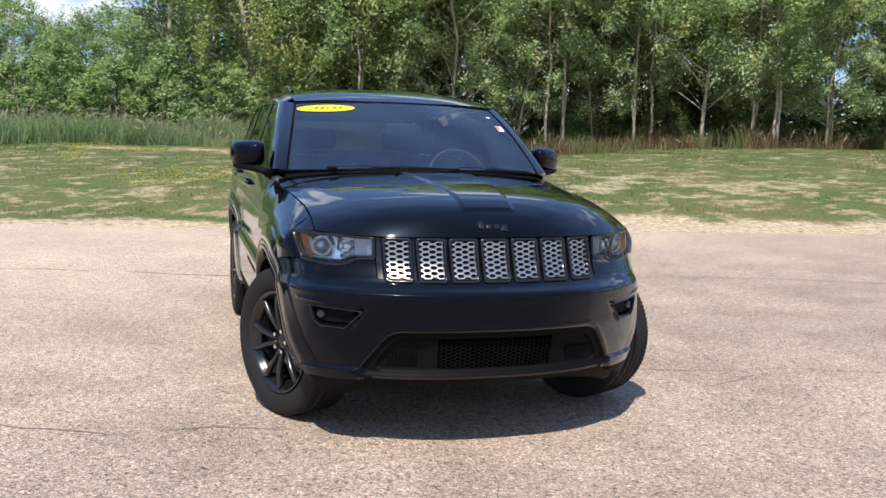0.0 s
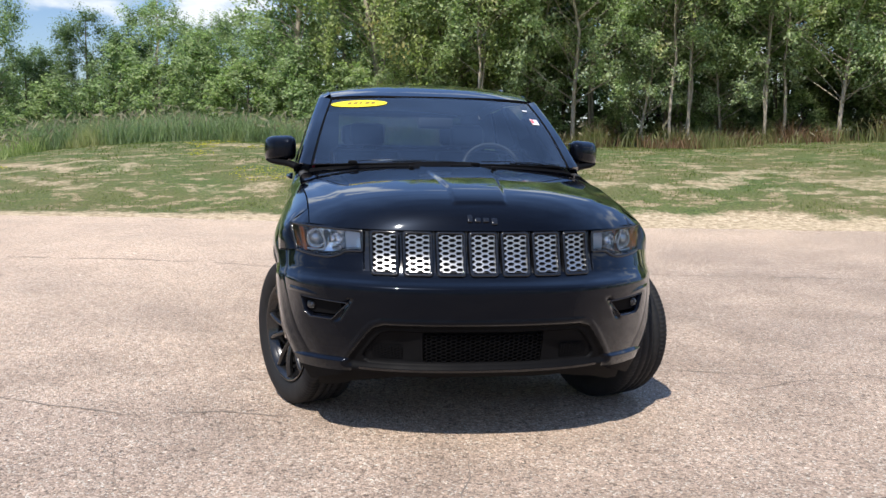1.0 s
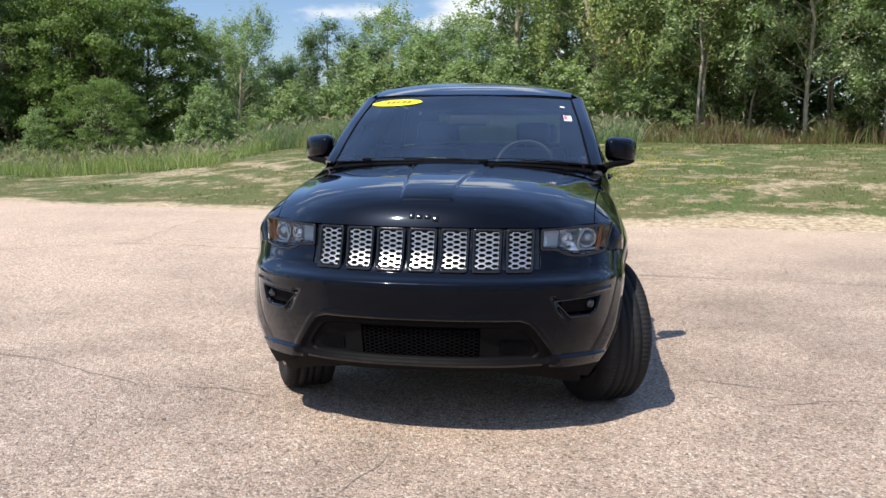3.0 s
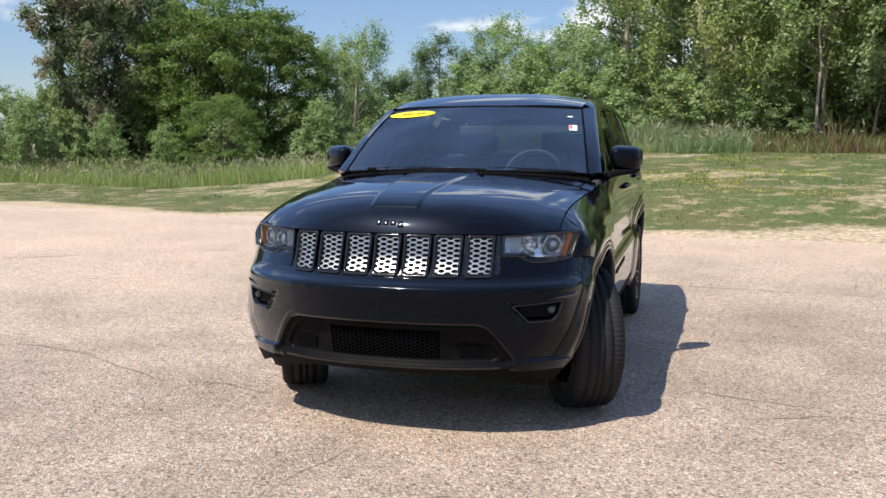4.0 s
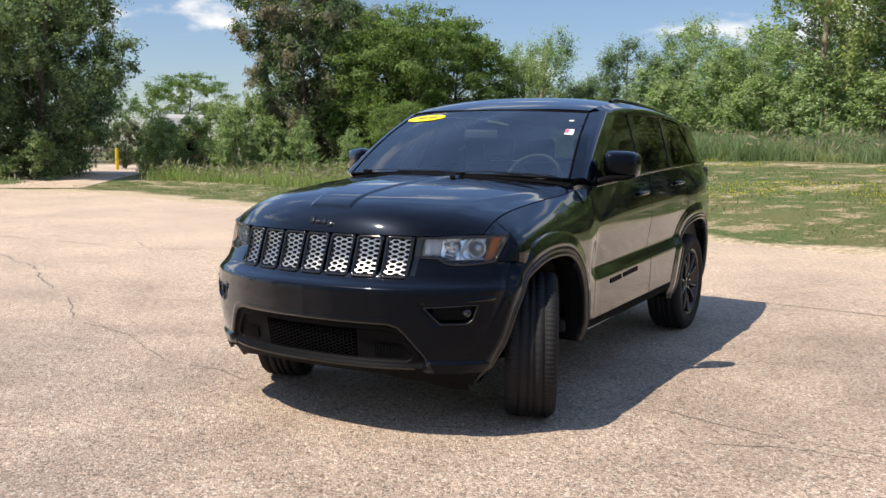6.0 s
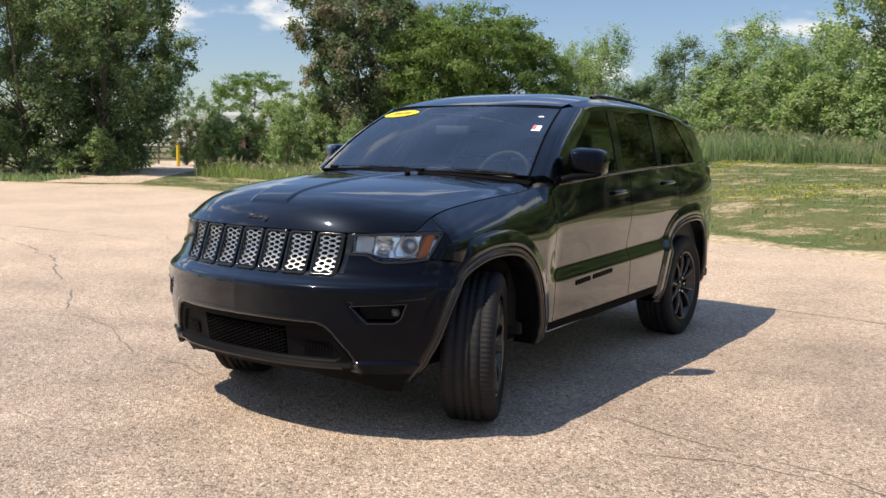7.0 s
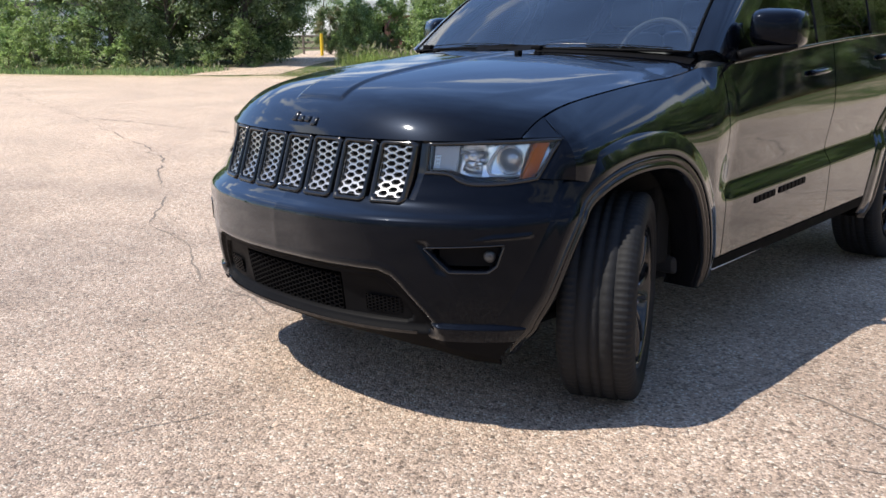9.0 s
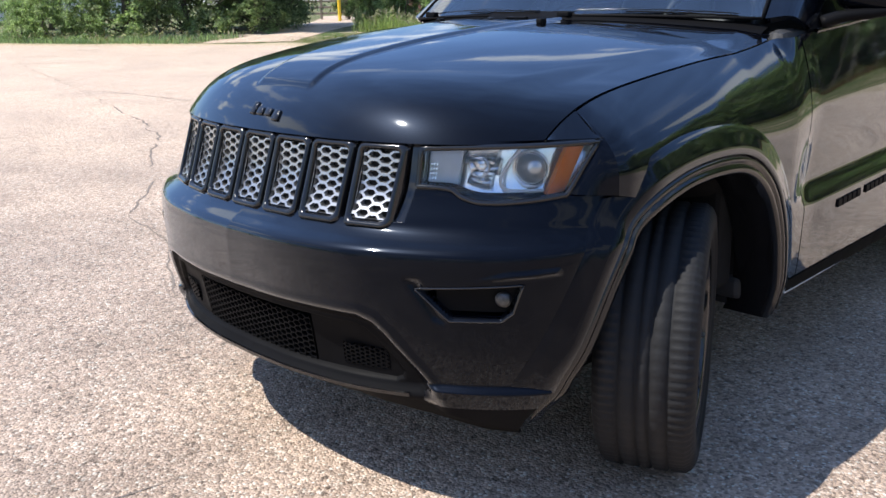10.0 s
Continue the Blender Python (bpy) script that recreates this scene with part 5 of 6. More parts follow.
def slot(i):
    x = (i - 3) * 0.1505
    w, z0, z1 = 0.0565, 0.789, 0.962
    w0 = w * (0.94 if abs(i - 3) == 3 else 1)
    outline = []
    r = 0.016
    for cx, cz, a0 in ((w0 - r, z1 - r, 0), (-w0 + r, z1 - r, 90), (-w0 + r + 0.003, z0 + r, 180), (w0 - r - 0.003, z0 + r, 270)):
        for a in np.radians(np.linspace(a0, a0 + 90, 6)):
            outline.append((cx + r * math.cos(a), cz + r * math.sin(a)))
    rows = []
    for grow, back in ((0.0155, 0.012), (0.014, -0.005), (0.009, -0.012), (0.004, -0.012), (0.0, -0.008), (-0.001, 0.01)):
        row = []
        for ox, oz in outline:
            cz = (z0 + z1) / 2
            row.append(on_nose(x + ox + math.copysign(grow, ox), oz + math.copysign(grow, oz - cz), back))
        rows.append(row + row[:1])
    P = np.array(rows).transpose(1, 0, 2)
    mesh_object("slot_ring", *sheet(P, 0), GLOSS, grille)
    mesh_object("slot_back", *nose_patch(x - w0, x + w0, z0 + 0.002, z1 - 0.002, 0.009, 6, 4, 0), LINER, grille)
    part("mesh_insert", honeycomb(x - w0 + 0.003, x + w0 - 0.003, z0 + 0.004, z1 - 0.004, 0.062, 0.0235, 0.14, -0.004, 0.012, on_nose, 0.32), SILVER, grille, "silver honeycomb mesh")
    rows = []
    for grow, back in ((-0.0005, 0.004), (-0.0005, -0.0065), (-0.0055, -0.0065), (-0.006, 0.004)):
        rows.append([on_nose(x + ox + math.copysign(grow, ox), oz + math.copysign(grow, oz - (z0 + z1) / 2), back) for ox, oz in outline + outline[:1]])
    mesh_object("bright_edge", *sheet(np.array(rows).transpose(1, 0, 2), 0), SILVER, grille, "thin silver edge")


for i in range(7):
    slot(i)

# -- headlamps --
def lamp_place(sx, tz, back):
    """sx from the inner end (0) to the outer (1), tz from below (0) to above (1)."""
    tz = np.asarray(tz, float)
    x = 0.549 + np.asarray(sx, float) * (0.30 + 0.034 * tz)
    low = ip(x, (0.54, 0.874), (0.62, 0.871), (0.655, 0.853), (0.70, 0.841), (0.78, 0.845), (0.86, 0.861), (0.89, 0.867))
    top = 0.966 + 0.014 * (x - 0.55) / 0.33
    z = low + tz * (top - low)
    p = nose_skin(s_of_x(x), z)
    N = np.stack([0.25 + 0.9 * sm(0.5, 0.95, x), -np.ones_like(x), np.zeros_like(x)], -1)
    N /= np.linalg.norm(N, axis=-1, keepdims=True)
    return p - N * np.asarray(back)[..., None] if np.ndim(back) else p - N * back


def lamp_sheet(s0, s1, t0, t1, back, n=30, m=12, depth=0.0, bulge=0.0):
    a, b = np.meshgrid(np.linspace(s0, s1, n), np.linspace(t0, t1, m), indexing="ij")
    return sheet(lamp_place(a, b, back), depth)


def mirrored_cup(name, sx, tz, r, back, deepness, material, parents, label=""):
    V, F = lathe([(-deepness, 0.001), (-deepness * 0.9, r * 0.5), (-deepness * 0.4, r * 0.85), (0, r), (0.002, r * 1.08), (-0.004, r * 1.1)], 28)
    c = lamp_place(sx, tz, back)
    a = math.radians(-68)
    R = np.array(((math.cos(a), -math.sin(a), 0), (math.sin(a), math.cos(a), 0), (0, 0, 1)))
    W = V @ R.T + c
    for (vv, ff), par in zip(((W, F), flip(W, F)), parents):
        mesh_object(name, vv, ff, material, par, label)


# the wing's front corner, between the bonnet, the lamp and the bumper
t_ = np.linspace(0, 1, 16)
lamp_end = lamp_place(np.full(16, 1.012), t_ * 1.0, 0.0)
wing_end = side_skin(np.full(16, -0.345), 0.853 + t_ * (float(side_top(-0.345)[1]) - 0.004 - 0.853))
mix_ = np.linspace(0, 1, 10)
corner = np.array([lamp_end * (1 - m) + wing_end * m + np.array((0.006, -0.004, 0)) * math.sin(math.pi * m) for m in mix_])
V1, F1 = sheet(corner, 0)
yy_ = np.linspace(-0.462, -0.345, 16)
hood_side = np.stack([np.interp(yy_, HY, HX) + 0.004, yy_, np.interp(yy_, HY, HZ) - 0.003], -1)
lamp_top = lamp_place(np.linspace(0.73, 1.012, 16), np.ones(16), 0.0) + np.array((0, 0, 0.004))
tip = np.array([hood_side * (1 - m) + lamp_top * m for m in mix_])
V2, F2 = sheet(tip, 0)
for sgn, wing in zip((1, -1), wings):
    for vv_, ff_ in ((V1, F1), (V2, F2)):
        mesh_object("wing_corner", *((vv_, ff_) if sgn > 0 else flip(vv_, ff_)), PAINT, wing)
lamps = pair("headlamp", *lamp_sheet(0, 1, 0, 1, 0.07, 30, 10, -0.065), REFLECTOR, car, "clear headlamp with an amber corner")


def lamp_pair(name, V, F, material, label=""):
    for (vv, ff), par in zip(((V, F), flip(V, F)), lamps):
        mesh_object(name, vv, ff, material, par, label)


lamp_pair("lens", *lamp_sheet(0.005, 0.995, 0.01, 0.99, -0.002, 40, 14), LENS, "clear lens")
edge = [(0, 0), (0.25, 0), (0.4, 0), (0.7, 0), (1, 0), (1, 0.5), (1, 1), (0.5, 1), (0, 1), (0, 0.5), (0, 0)]
loop = []
for (a, b), (c, d) in zip(edge, edge[1:]):
    for k in range(8):
        loop.append(lamp_place(a + (c - a) * k / 8, b + (d - b) * k / 8, 0.001))
loop.append(loop[0])
V, F = tube(loop, 0.007, 8, caps=False)
lamp_pair("bezel", np.array(V), np.array(F), GLOSS, "gloss black surround")
a, b = np.meshgrid(np.linspace(0, 1, 8), np.linspace(0, 1, 10), indexing="ij")
t_ = 0.06 + 0.88 * b
inner = lamp_place(0.888 - 0.012 * t_, t_, 0.004) + np.array((-0.002, 0.004, 0))
outer = inner + np.array((0.009, 0.055, 0))
lamp_pair("amber_reflector", *sheet(inner + a[..., None] * (outer - inner), 0.012), AMBER, "orange side reflector")
lamp_pair("trim_panel", *lamp_sheet(0.03, 0.27, 0.08, 0.92, 0.030, 12, 8, 0.02), GREYHOUSE, "grey inner panel")
for k in range(3):
    for j in range(4):
        lamp_pair("rib", *lamp_sheet(0.045 + 0.022 * k, 0.055 + 0.022 * k, 0.16 + 0.12 * j, 0.22 + 0.12 * j, 0.026, 3, 3, 0.006), REFLECTOR)
# stepped facets of the inner bowl
for k, (s0, s1, t0, t1, d0, d1) in enumerate(((0.29, 0.50, 0.74, 0.93, 0.020, 0.045), (0.31, 0.45, 0.50, 0.72, 0.048, 0.028), (0.45, 0.53, 0.50, 0.74, 0.030, 0.050), (0.33, 0.50, 0.26, 0.48, 0.034, 0.052))):
    a, b = np.meshgrid(np.linspace(0, 1, 8), np.linspace(0, 1, 6), indexing="ij")
    lamp_pair("facet", *sheet(lamp_place(s0 + (s1 - s0) * a, t0 + (t1 - t0) * b, d0 + (d1 - d0) * b), 0.014), REFLECTOR, "bright stepped reflector")
mirrored_cup("reflector", 0.40, 0.60, 0.024, 0.026, 0.022, CHROME, lamps)
# the bright line that frames the projector
line = [lamp_place(*p, 0.018) for p in curve([(0.63, 0.92), (0.585, 0.66), (0.565, 0.40), (0.615, 0.22), (0.74, 0.16), (0.86, 0.14)], 24)]
V, F = tube(line, 0.0045, 6)
lamp_pair("light_strip", np.array(V), np.array([q for q in F if len(q) == 4]), BRIGHT, "white light strip")
mirrored_cup("projector", 0.735, 0.54, 0.043, 0.034, 0.02, REFLECTOR, lamps, "round projector")
V, F = lathe([(0.018, 0.001), (0.016, 0.014), (0.009, 0.028), (-0.002, 0.038)], 28)
a_ = math.radians(-68)
W = V @ np.array(((math.cos(a_), -math.sin(a_), 0), (math.sin(a_), math.cos(a_), 0), (0, 0, 1))).T + lamp_place(0.735, 0.54, 0.034)
lamp_pair("projector_lens", W, F, PROJECTOR)

# -- windscreen, roof, pillars, side windows --
def shield(u, v):
    x0, x1 = u * 0.785, u * 0.66
    y0, z0 = 0.43 + 0.33 * x0**2, 1.253 - 0.03 * x0**2
    y1, z1 = 1.140 + 0.26 * x1**2, 1.670 - 0.045 * x1**2
    x = x0 + v * (x1 - x0)
    bow = 0.035 * np.sin(np.pi * v) * 0.9
    return np.stack([x, y0 + v * (y1 - y0) - bow * 0.5, z0 + v * (z1 - z0) + bow * 0.8], -1)


u, v = np.meshgrid(np.linspace(-1, 1, 50), np.linspace(0, 1, 30), indexing="ij")
windscreen = mesh_object("windscreen", *sheet(shield(u, v), 0), WSHIELD, car, "tinted windscreen")
rim_pts = [shield(np.float64(a), np.float64(b)) for a, b in [(k, 0) for k in np.linspace(-1, 1, 30)] + [(1, k) for k in np.linspace(0, 1, 20)[1:]] + [(k, 1) for k in np.linspace(1, -1, 30)[1:]] + [(-1, k) for k in np.linspace(1, 0, 20)[1:]]]
V, F = tube(rim_pts, 0.006, 6, caps=False)
mesh_object("windscreen_seal", V, F, PLASTIC, windscreen)


def roof_half(y):
    return ip(y, (1.15, 0.655), (1.5, 0.672), (2.2, 0.69), (3.0, 0.672), (3.75, 0.63))


def roof_z(x, y):
    r = np.where(y < 2.05, 0.10 * (np.abs(y - 2.05) / 0.85) ** 3, 0.115 * ((y - 2.05) / 1.65) ** 2)
    return 1.790 - r - 0.052 * (np.abs(x) / 0.68) ** 2.6


u, v = np.meshgrid(np.linspace(-1, 1, 60), np.linspace(0, 1, 70), indexing="ij")
ry0 = 1.153 + 0.26 * (u * 0.66) ** 2
ry = ry0 + v * (3.78 - 0.12 * u**2 - ry0)
rx = u * roof_half(ry)
mesh_object("roof", *sheet(np.stack([rx, ry, roof_z(rx, ry)], -1), 0.02), PAINT, car)


def window_top(y):
    return ip(y, (1.0, 1.40), (1.3, 1.575), (1.45, 1.628), (1.74, 1.651), (2.4, 1.664), (3.0, 1.638), (3.35, 1.585), (3.6, 1.50))


def cabin_skin(y, z):
    y, z = np.broadcast_arrays(np.asarray(y, float), np.asarray(z, float))
    xb, zb = side_top(np.clip(y, 0.68, 3.8))
    k = z - zb
    x = xb - 0.008 - 0.30 * k - 0.16 * k * np.abs(k)
    return np.stack([x, y, z], -1)


def apillar_y(z):
    return 0.72 + (z - 1.19) * (1.42 - 0.72) / (1.622 - 1.19)


def cabin_panel(name, left, right, low, high, material, label="", n=16, m=14, shift=0.0, depth=0.014):
    """A piece of the upper side between two leaning lines y(z) and two lines z(y)."""
    a, b = np.meshgrid(np.linspace(0, 1, n), np.linspace(0, 1, m), indexing="ij")
    y = left(1.4) + a * (right(1.4) - left(1.4))
    for _ in range(6):
        z = low(y) + b * (high(y) - low(y))
        y = left(z) + a * (right(z) - left(z))
    P = cabin_skin(y, z)
    P[..., 0] += shift
    return pair(name, *sheet(P, depth), material, car, label)


B0, B1 = (lambda z: 1.64 + 0.24 * (z - 1.25)), (lambda z: 1.735 + 0.26 * (z - 1.25))
C0, C1 = (lambda z: 2.345 + 0.30 * (z - 1.29)), (lambda z: 2.425 + 0.36 * (z - 1.29))
D0 = lambda z: 3.24 - 0.80 * (z - 1.31)
lowline = lambda y: belt(y) + 0.004
FG = lambda z: np.maximum(apillar_y(z) + 0.055, 0.86)
cabin_panel("front_door_window", FG, B0, lowline, window_top, SIDEGLASS, "tinted side window", 24, 16, -0.006, 0)
cabin_panel("rear_door_window", B1, C0, lowline, window_top, DARKGLASS, "dark tinted side window", 16, 14, -0.006, 0)
cabin_panel("quarter_window", C1, D0, lowline, lambda y: window_top(y) - 0.01, DARKGLASS, "dark tinted rear quarter window", 16, 14, -0.004, 0)
cabin_panel("middle_pillar", B0, B1, lowline, lambda y: window_top(y) + 0.004, GLOSS)
cabin_panel("rear_pillar", C0, C1, lowline, lambda y: window_top(y) + 0.004, GLOSS)
cabin_panel("tail_pillar", D0, lambda z: 3.86 - 0.95 * (z - 1.31), lowline, lambda y: np.minimum(window_top(np.clip(y, 1, 3.35)), 1.66), PAINT)
cabin_panel("tail_pillar_lining", D0, lambda z: 3.84 - 0.95 * (z - 1.31), lowline, lambda y: np.minimum(window_top(np.clip(y, 1, 3.35)), 1.66), CABIN, "", 16, 14, -0.02, 0)
# the leaning front pillar: from the windscreen's edge round to the door window
vv = np.linspace(0, 1, 30)
inner = shield(np.full(30, 1.012), vv)
zz = np.linspace(1.195, 1.628, 30)
outer = cabin_skin(np.minimum(apillar_y(zz) + 0.05, FG(zz)), zz)
mid1 = inner * 0.62 + outer * 0.38 + np.array((0.030, -0.012, 0.022))
mid2 = inner * 0.25 + outer * 0.75 + np.array((0.018, -0.004, 0.012))
rows = [curve([inner[k], mid1[k], mid2[k], outer[k]], 14) for k in range(30)]
pair("front_pillar", *sheet(np.array(rows), 0.02), PAINT, car)
tri_y, tri_z = np.meshgrid(np.linspace(0, 1, 10), np.linspace(0, 1, 8), indexing="ij")
ty = apillar_y(1.195 + 0.10 * tri_z) + 0.04 + tri_y * np.maximum(0.87 - (apillar_y(1.195 + 0.10 * tri_z) + 0.04), 0.002)
pair("mirror_mount", *sheet(cabin_skin(ty, belt(ty) + 0.003 + 0.10 * tri_z), 0.01), PLASTIC, car)
# rail above the doors
ys = np.linspace(1.34, 3.74, 70)
edge_out = cabin_skin(ys, np.minimum(window_top(np.clip(ys, 1, 3.35)) + 0.006, 1.69))
rh = roof_half(ys)
edge_in = np.stack([rh + 0.004, ys, roof_z(rh, ys) + 0.001], -1)
rows = []
for k in range(70):
    m1 = edge_out[k] * 0.6 + edge_in[k] * 0.4 + np.array((0.014, 0, 0.010))
    rows.append(curve([edge_out[k], m1, edge_in[k]], 10))
pair("roof_side", *sheet(np.array(rows), 0.015), PAINT, car)
ys = np.linspace(1.80, 3.45, 40)
ends = sm(1.80, 1.90, ys) * sm(3.45, 3.3, ys)
V, F = tube(np.stack([np.full(40, 0.60) + 0.03 * ends * 0 + 0.01, ys, roof_z(0.61, ys) + 0.002 + 0.016 * ends], -1), 0.013, 8)
pair("roof_rail", np.array(V), np.array([g for g in F if len(g) == 4]), GLOSS, car, "black roof rail")
ys = np.linspace(0.80, 3.30, 60)
V, F = tube(cabin_skin(ys, belt(ys)) + np.array((0.006, 0, 0)), 0.008, 6)
pair("window_strip", np.array(V), np.array([g for g in F if len(g) == 4]), GLOSS, car)

# -- tail: tailgate, rear bumper, rear window, lamps --
u, v = np.meshgrid(np.linspace(-1, 1, 40), np.linspace(0, 1, 30), indexing="ij")


def tail(u, z, half, bulge=0.0):
    y = ip(z, (0.3, 3.86), (0.5, 3.95), (0.75, 3.955), (1.0, 3.93), (1.3, 3.84), (1.7, 3.66)) - 0.10 * np.abs(u) ** 3 + bulge
    return np.stack([u * half, y, z], -1)


mesh_object("tailgate", *sheet(tail(u, 0.62 + 0.725 * v, 0.80 - 0.03 * v), 0.02), PAINT, car)
mesh_object("rear_bumper", *sheet(tail(u, 0.32 + 0.29 * v, 0.80, 0.0) - np.stack([0 * u, 0.12 * np.abs(u) ** 3, 0 * u], -1), 0.02), PAINT, car)
mesh_object("rear_window", *sheet(tail(u, 1.33 + 0.32 * v, 0.72 - 0.08 * v), 0), REARGLASS, car, "tinted rear window")
mesh_object("spoiler", *sheet(np.stack([u * 0.64, 3.64 + 0.12 * v - 0.08 * u**2, 1.655 - 0.02 * v + 0 * u], -1), 0.03), PAINT, car)
a, b = np.meshgrid(np.linspace(0, 1, 12), np.linspace(0, 1, 8), indexing="ij")
pair("tail_lamp", *sheet(np.stack([0.80 + 0.05 * a - 0.02 * b, 3.885 - 0.10 * a - 0.03 * b, 0.98 + 0.22 * b + 0.0 * a], -1), 0.02), STICKER_R, car, "red tail lamp")

a, b = np.meshgrid(np.linspace(0, 1, 6), np.linspace(0, 1, 12), indexing="ij")
pz_ = 1.22 + 0.44 * b
py_ = 3.64 - 0.42 * (pz_ - 1.22)
px_ = 0.56 + a * (cabin_skin(py_, pz_)[..., 0] - 0.006 - 0.56)
pair("rear_pillar_lining", *sheet(np.stack([px_, py_, pz_], -1), 0), CABIN, car)

# -- door handles, badge bars, mirrors --
for name_y, z in ((1.60, 1.128), (2.49, 1.178)):
    for sgn in (-1, 1):
        x = float(side_x(name_y, z))
        ys = np.linspace(-0.105, 0.105, 14)
        V, F = tube(np.stack([0.004 + 0.028 * np.sin(np.pi * (ys + 0.105) / 0.21) ** 0.5, ys, 0.06 * ys], -1), 0.013, 8)
        ob = mesh_object("door_handle", V, F, PAINT, car)
        ob.matrix_basis = Matrix.Translation((sgn * x, name_y, z)) @ Matrix.Diagonal((sgn, 1, 1, 1))
        V, F = tube(np.stack([0.034 * np.sin(np.pi * (ys + 0.105) / 0.21) ** 0.5 + 0.006, ys * 0.8, 0.006 + 0.06 * ys], -1), 0.003, 6)
        mesh_object("bright_line", V, F, CHROME, ob)
for sgn in (-1, 1):
    for k in range(13):
        if k == 5:
            continue
        y = 0.995 + k * 0.0405
        z = 0.600 + 0.052 * (y - 0.99)
        bm = box_bm((-0.002, -0.0165, -0.0145), (0.006, 0.0165, 0.0145), 0.002, 1)
        ob = part("badge_letter", bm, PLASTIC, car)
        ob.matrix_basis = Matrix.Translation((sgn * (float(side_x(y, z))), y, z)) @ pose(0, 0, 0, 3)
# emblem on the bonnet: four plain raised blocks
for k, w, h in ((-1.45, 0.024, 0.040), (-0.55, 0.028, 0.024), (0.42, 0.028, 0.024), (1.40, 0.028, 0.034)):
    x = k * 0.040
    bm = box_bm((-w / 2, -0.005, -h / 2), (w / 2, 0.006, h / 2), 0.004, 2)
    ob = part("emblem_block", bm, GLOSS, car, smooth=True)
    zc = 1.026 - (0.006 if k > 1 else -0.006 if k < -1 else 0)
    yy = front_edge(x)
    ycand = np.linspace(yy, yy + 0.12, 200)
    yy = float(ycand[np.argmin(np.abs(hood_z(x, ycand) - zc))])
    ob.matrix_basis = Matrix.Translation((x, yy - 0.003, zc)) @ pose(0, 0, 0, -38)
for sgn in (-1, 1):
    mirror = new("wing_mirror")
    mirror.parent = car
    tagged(mirror, "black wing mirror")
    bm = bmesh.new()
    bmesh.ops.create_cube(bm, size=1)
    bmesh.ops.subdivide_edges(bm, edges=bm.edges[:], cuts=5, use_grid_fill=True)
    for vert in bm.verts:
        c = vert.co * 2
        r = (abs(c.x) ** 4 + abs(c.y) ** 4 + abs(c.z) ** 4) ** 0.25
        c = c / max(r, 1e-6) * max(abs(c.x), abs(c.y), abs(c.z))
        taper = 1 - 0.28 * (c.y < 0) * c.y * c.y
        vert.co = (0.985 + 0.100 * c.x * taper, 0.99 + 0.075 * c.y + 0.035 * c.x, 1.322 + 0.082 * c.z * taper - 0.006 * c.x)
        vert.co.x *= sgn
    if sgn < 0:
        bmesh.ops.reverse_faces(bm, faces=bm.faces[:])
    part("housing", bm, PAINT, mirror, smooth=True)
    bm = box_bm((-0.086, 0, -0.068), (0.086, 0.006, 0.068), 0.015, 3)
    g = part("mirror_glass", bm, CHROME, mirror)
    g.matrix_basis = pose(sgn * 0.985, 1.063, 1.322, 0, 0, sgn * 20)
    V, F = tube(curve([(sgn * 0.875, 0.86, 1.212), (sgn * 0.93, 0.90, 1.232), (sgn * 1.02, 0.965, 1.243), (sgn * 1.06, 1.0, 1.255)], 14), np.linspace(0.034, 0.02, 14), 10, True, 0.7)
    mesh_object("arm", V, F, PLASTIC, mirror)

# -- wipers, washer nozzles --
for x0, x1 in ((0.165, 0.72), (-0.55, 0.05)):
    wiper = new("wiper")
    wiper.parent = car
    z = 1.262
    p0 = (x0, 0.425 + 0.2 * x0**2, 1.254)
    bm = box_bm((-0.026, -0.014, -0.008), (0.026, 0.014, 0.012), 0.005, 2)
    ob = part("wiper_head", bm, PLASTIC, wiper, smooth=True)
    ob.matrix_basis = Matrix.Translation(p0)
    P = [p0]
    for k in np.linspace(0, 1, 14)[1:]:
        x = x0 + k * (x1 - x0)
        s = shield(np.float64(x / 0.78), np.float64(0.018 + 0.012 * math.sin(math.pi * k)))
        P.append((s[0], s[1] - 0.010, s[2] + 0.008 - 0.003 * k))
    V, F = tube(P, 0.0042, 6, True, 0.6)
    mesh_object("wiper_arm", V, F, GLOSS, wiper)
    P = [(x, y, z_ - 0.008) for x, y, z_ in P[5:]]
    V, F = tube(P, 0.0032, 6)
    mesh_object("wiper_blade", V, F, PLASTIC, wiper)
for x in (-0.235, 0.233):
    bm = box_bm((-0.012, -0.016, -0.002), (0.012, 0.014, 0.016), 0.005, 2)
    ob = part("washer_nozzle", bm, PLASTIC, car, smooth=True)
    ob.matrix_basis = Matrix.Translation((x, 0.22, float(hood_z(x, 0.22))))
bm = box_bm((-0.02, -0.008, 0), (0.1, 0.008, 0.006), 0.002, 1)
ob = part("bonnet_seal_clip", bm, PLASTIC, car)
ob.matrix_basis = Matrix.Translation((0.02, 0.31, float(hood_z(0.05, 0.31)))) @ pose(0, 0, 0, 0, 0, -14)

# -- stickers on the windscreen --
def glass_disc(cu, cv, ru, rv, lift, n=40):
    a = np.linspace(0, 2 * np.pi, n, endpoint=False)
    pts = [shield(np.float64(cu), np.float64(cv))] + [shield(np.float64(cu + ru * math.cos(t)), np.float64(cv + rv * math.sin(t))) for t in a]
    P = np.array(pts) + np.array((0, -0.5, 0.85)) * lift
    return P, [(0, k + 1, (k + 1) % n + 1) for k in range(n)]


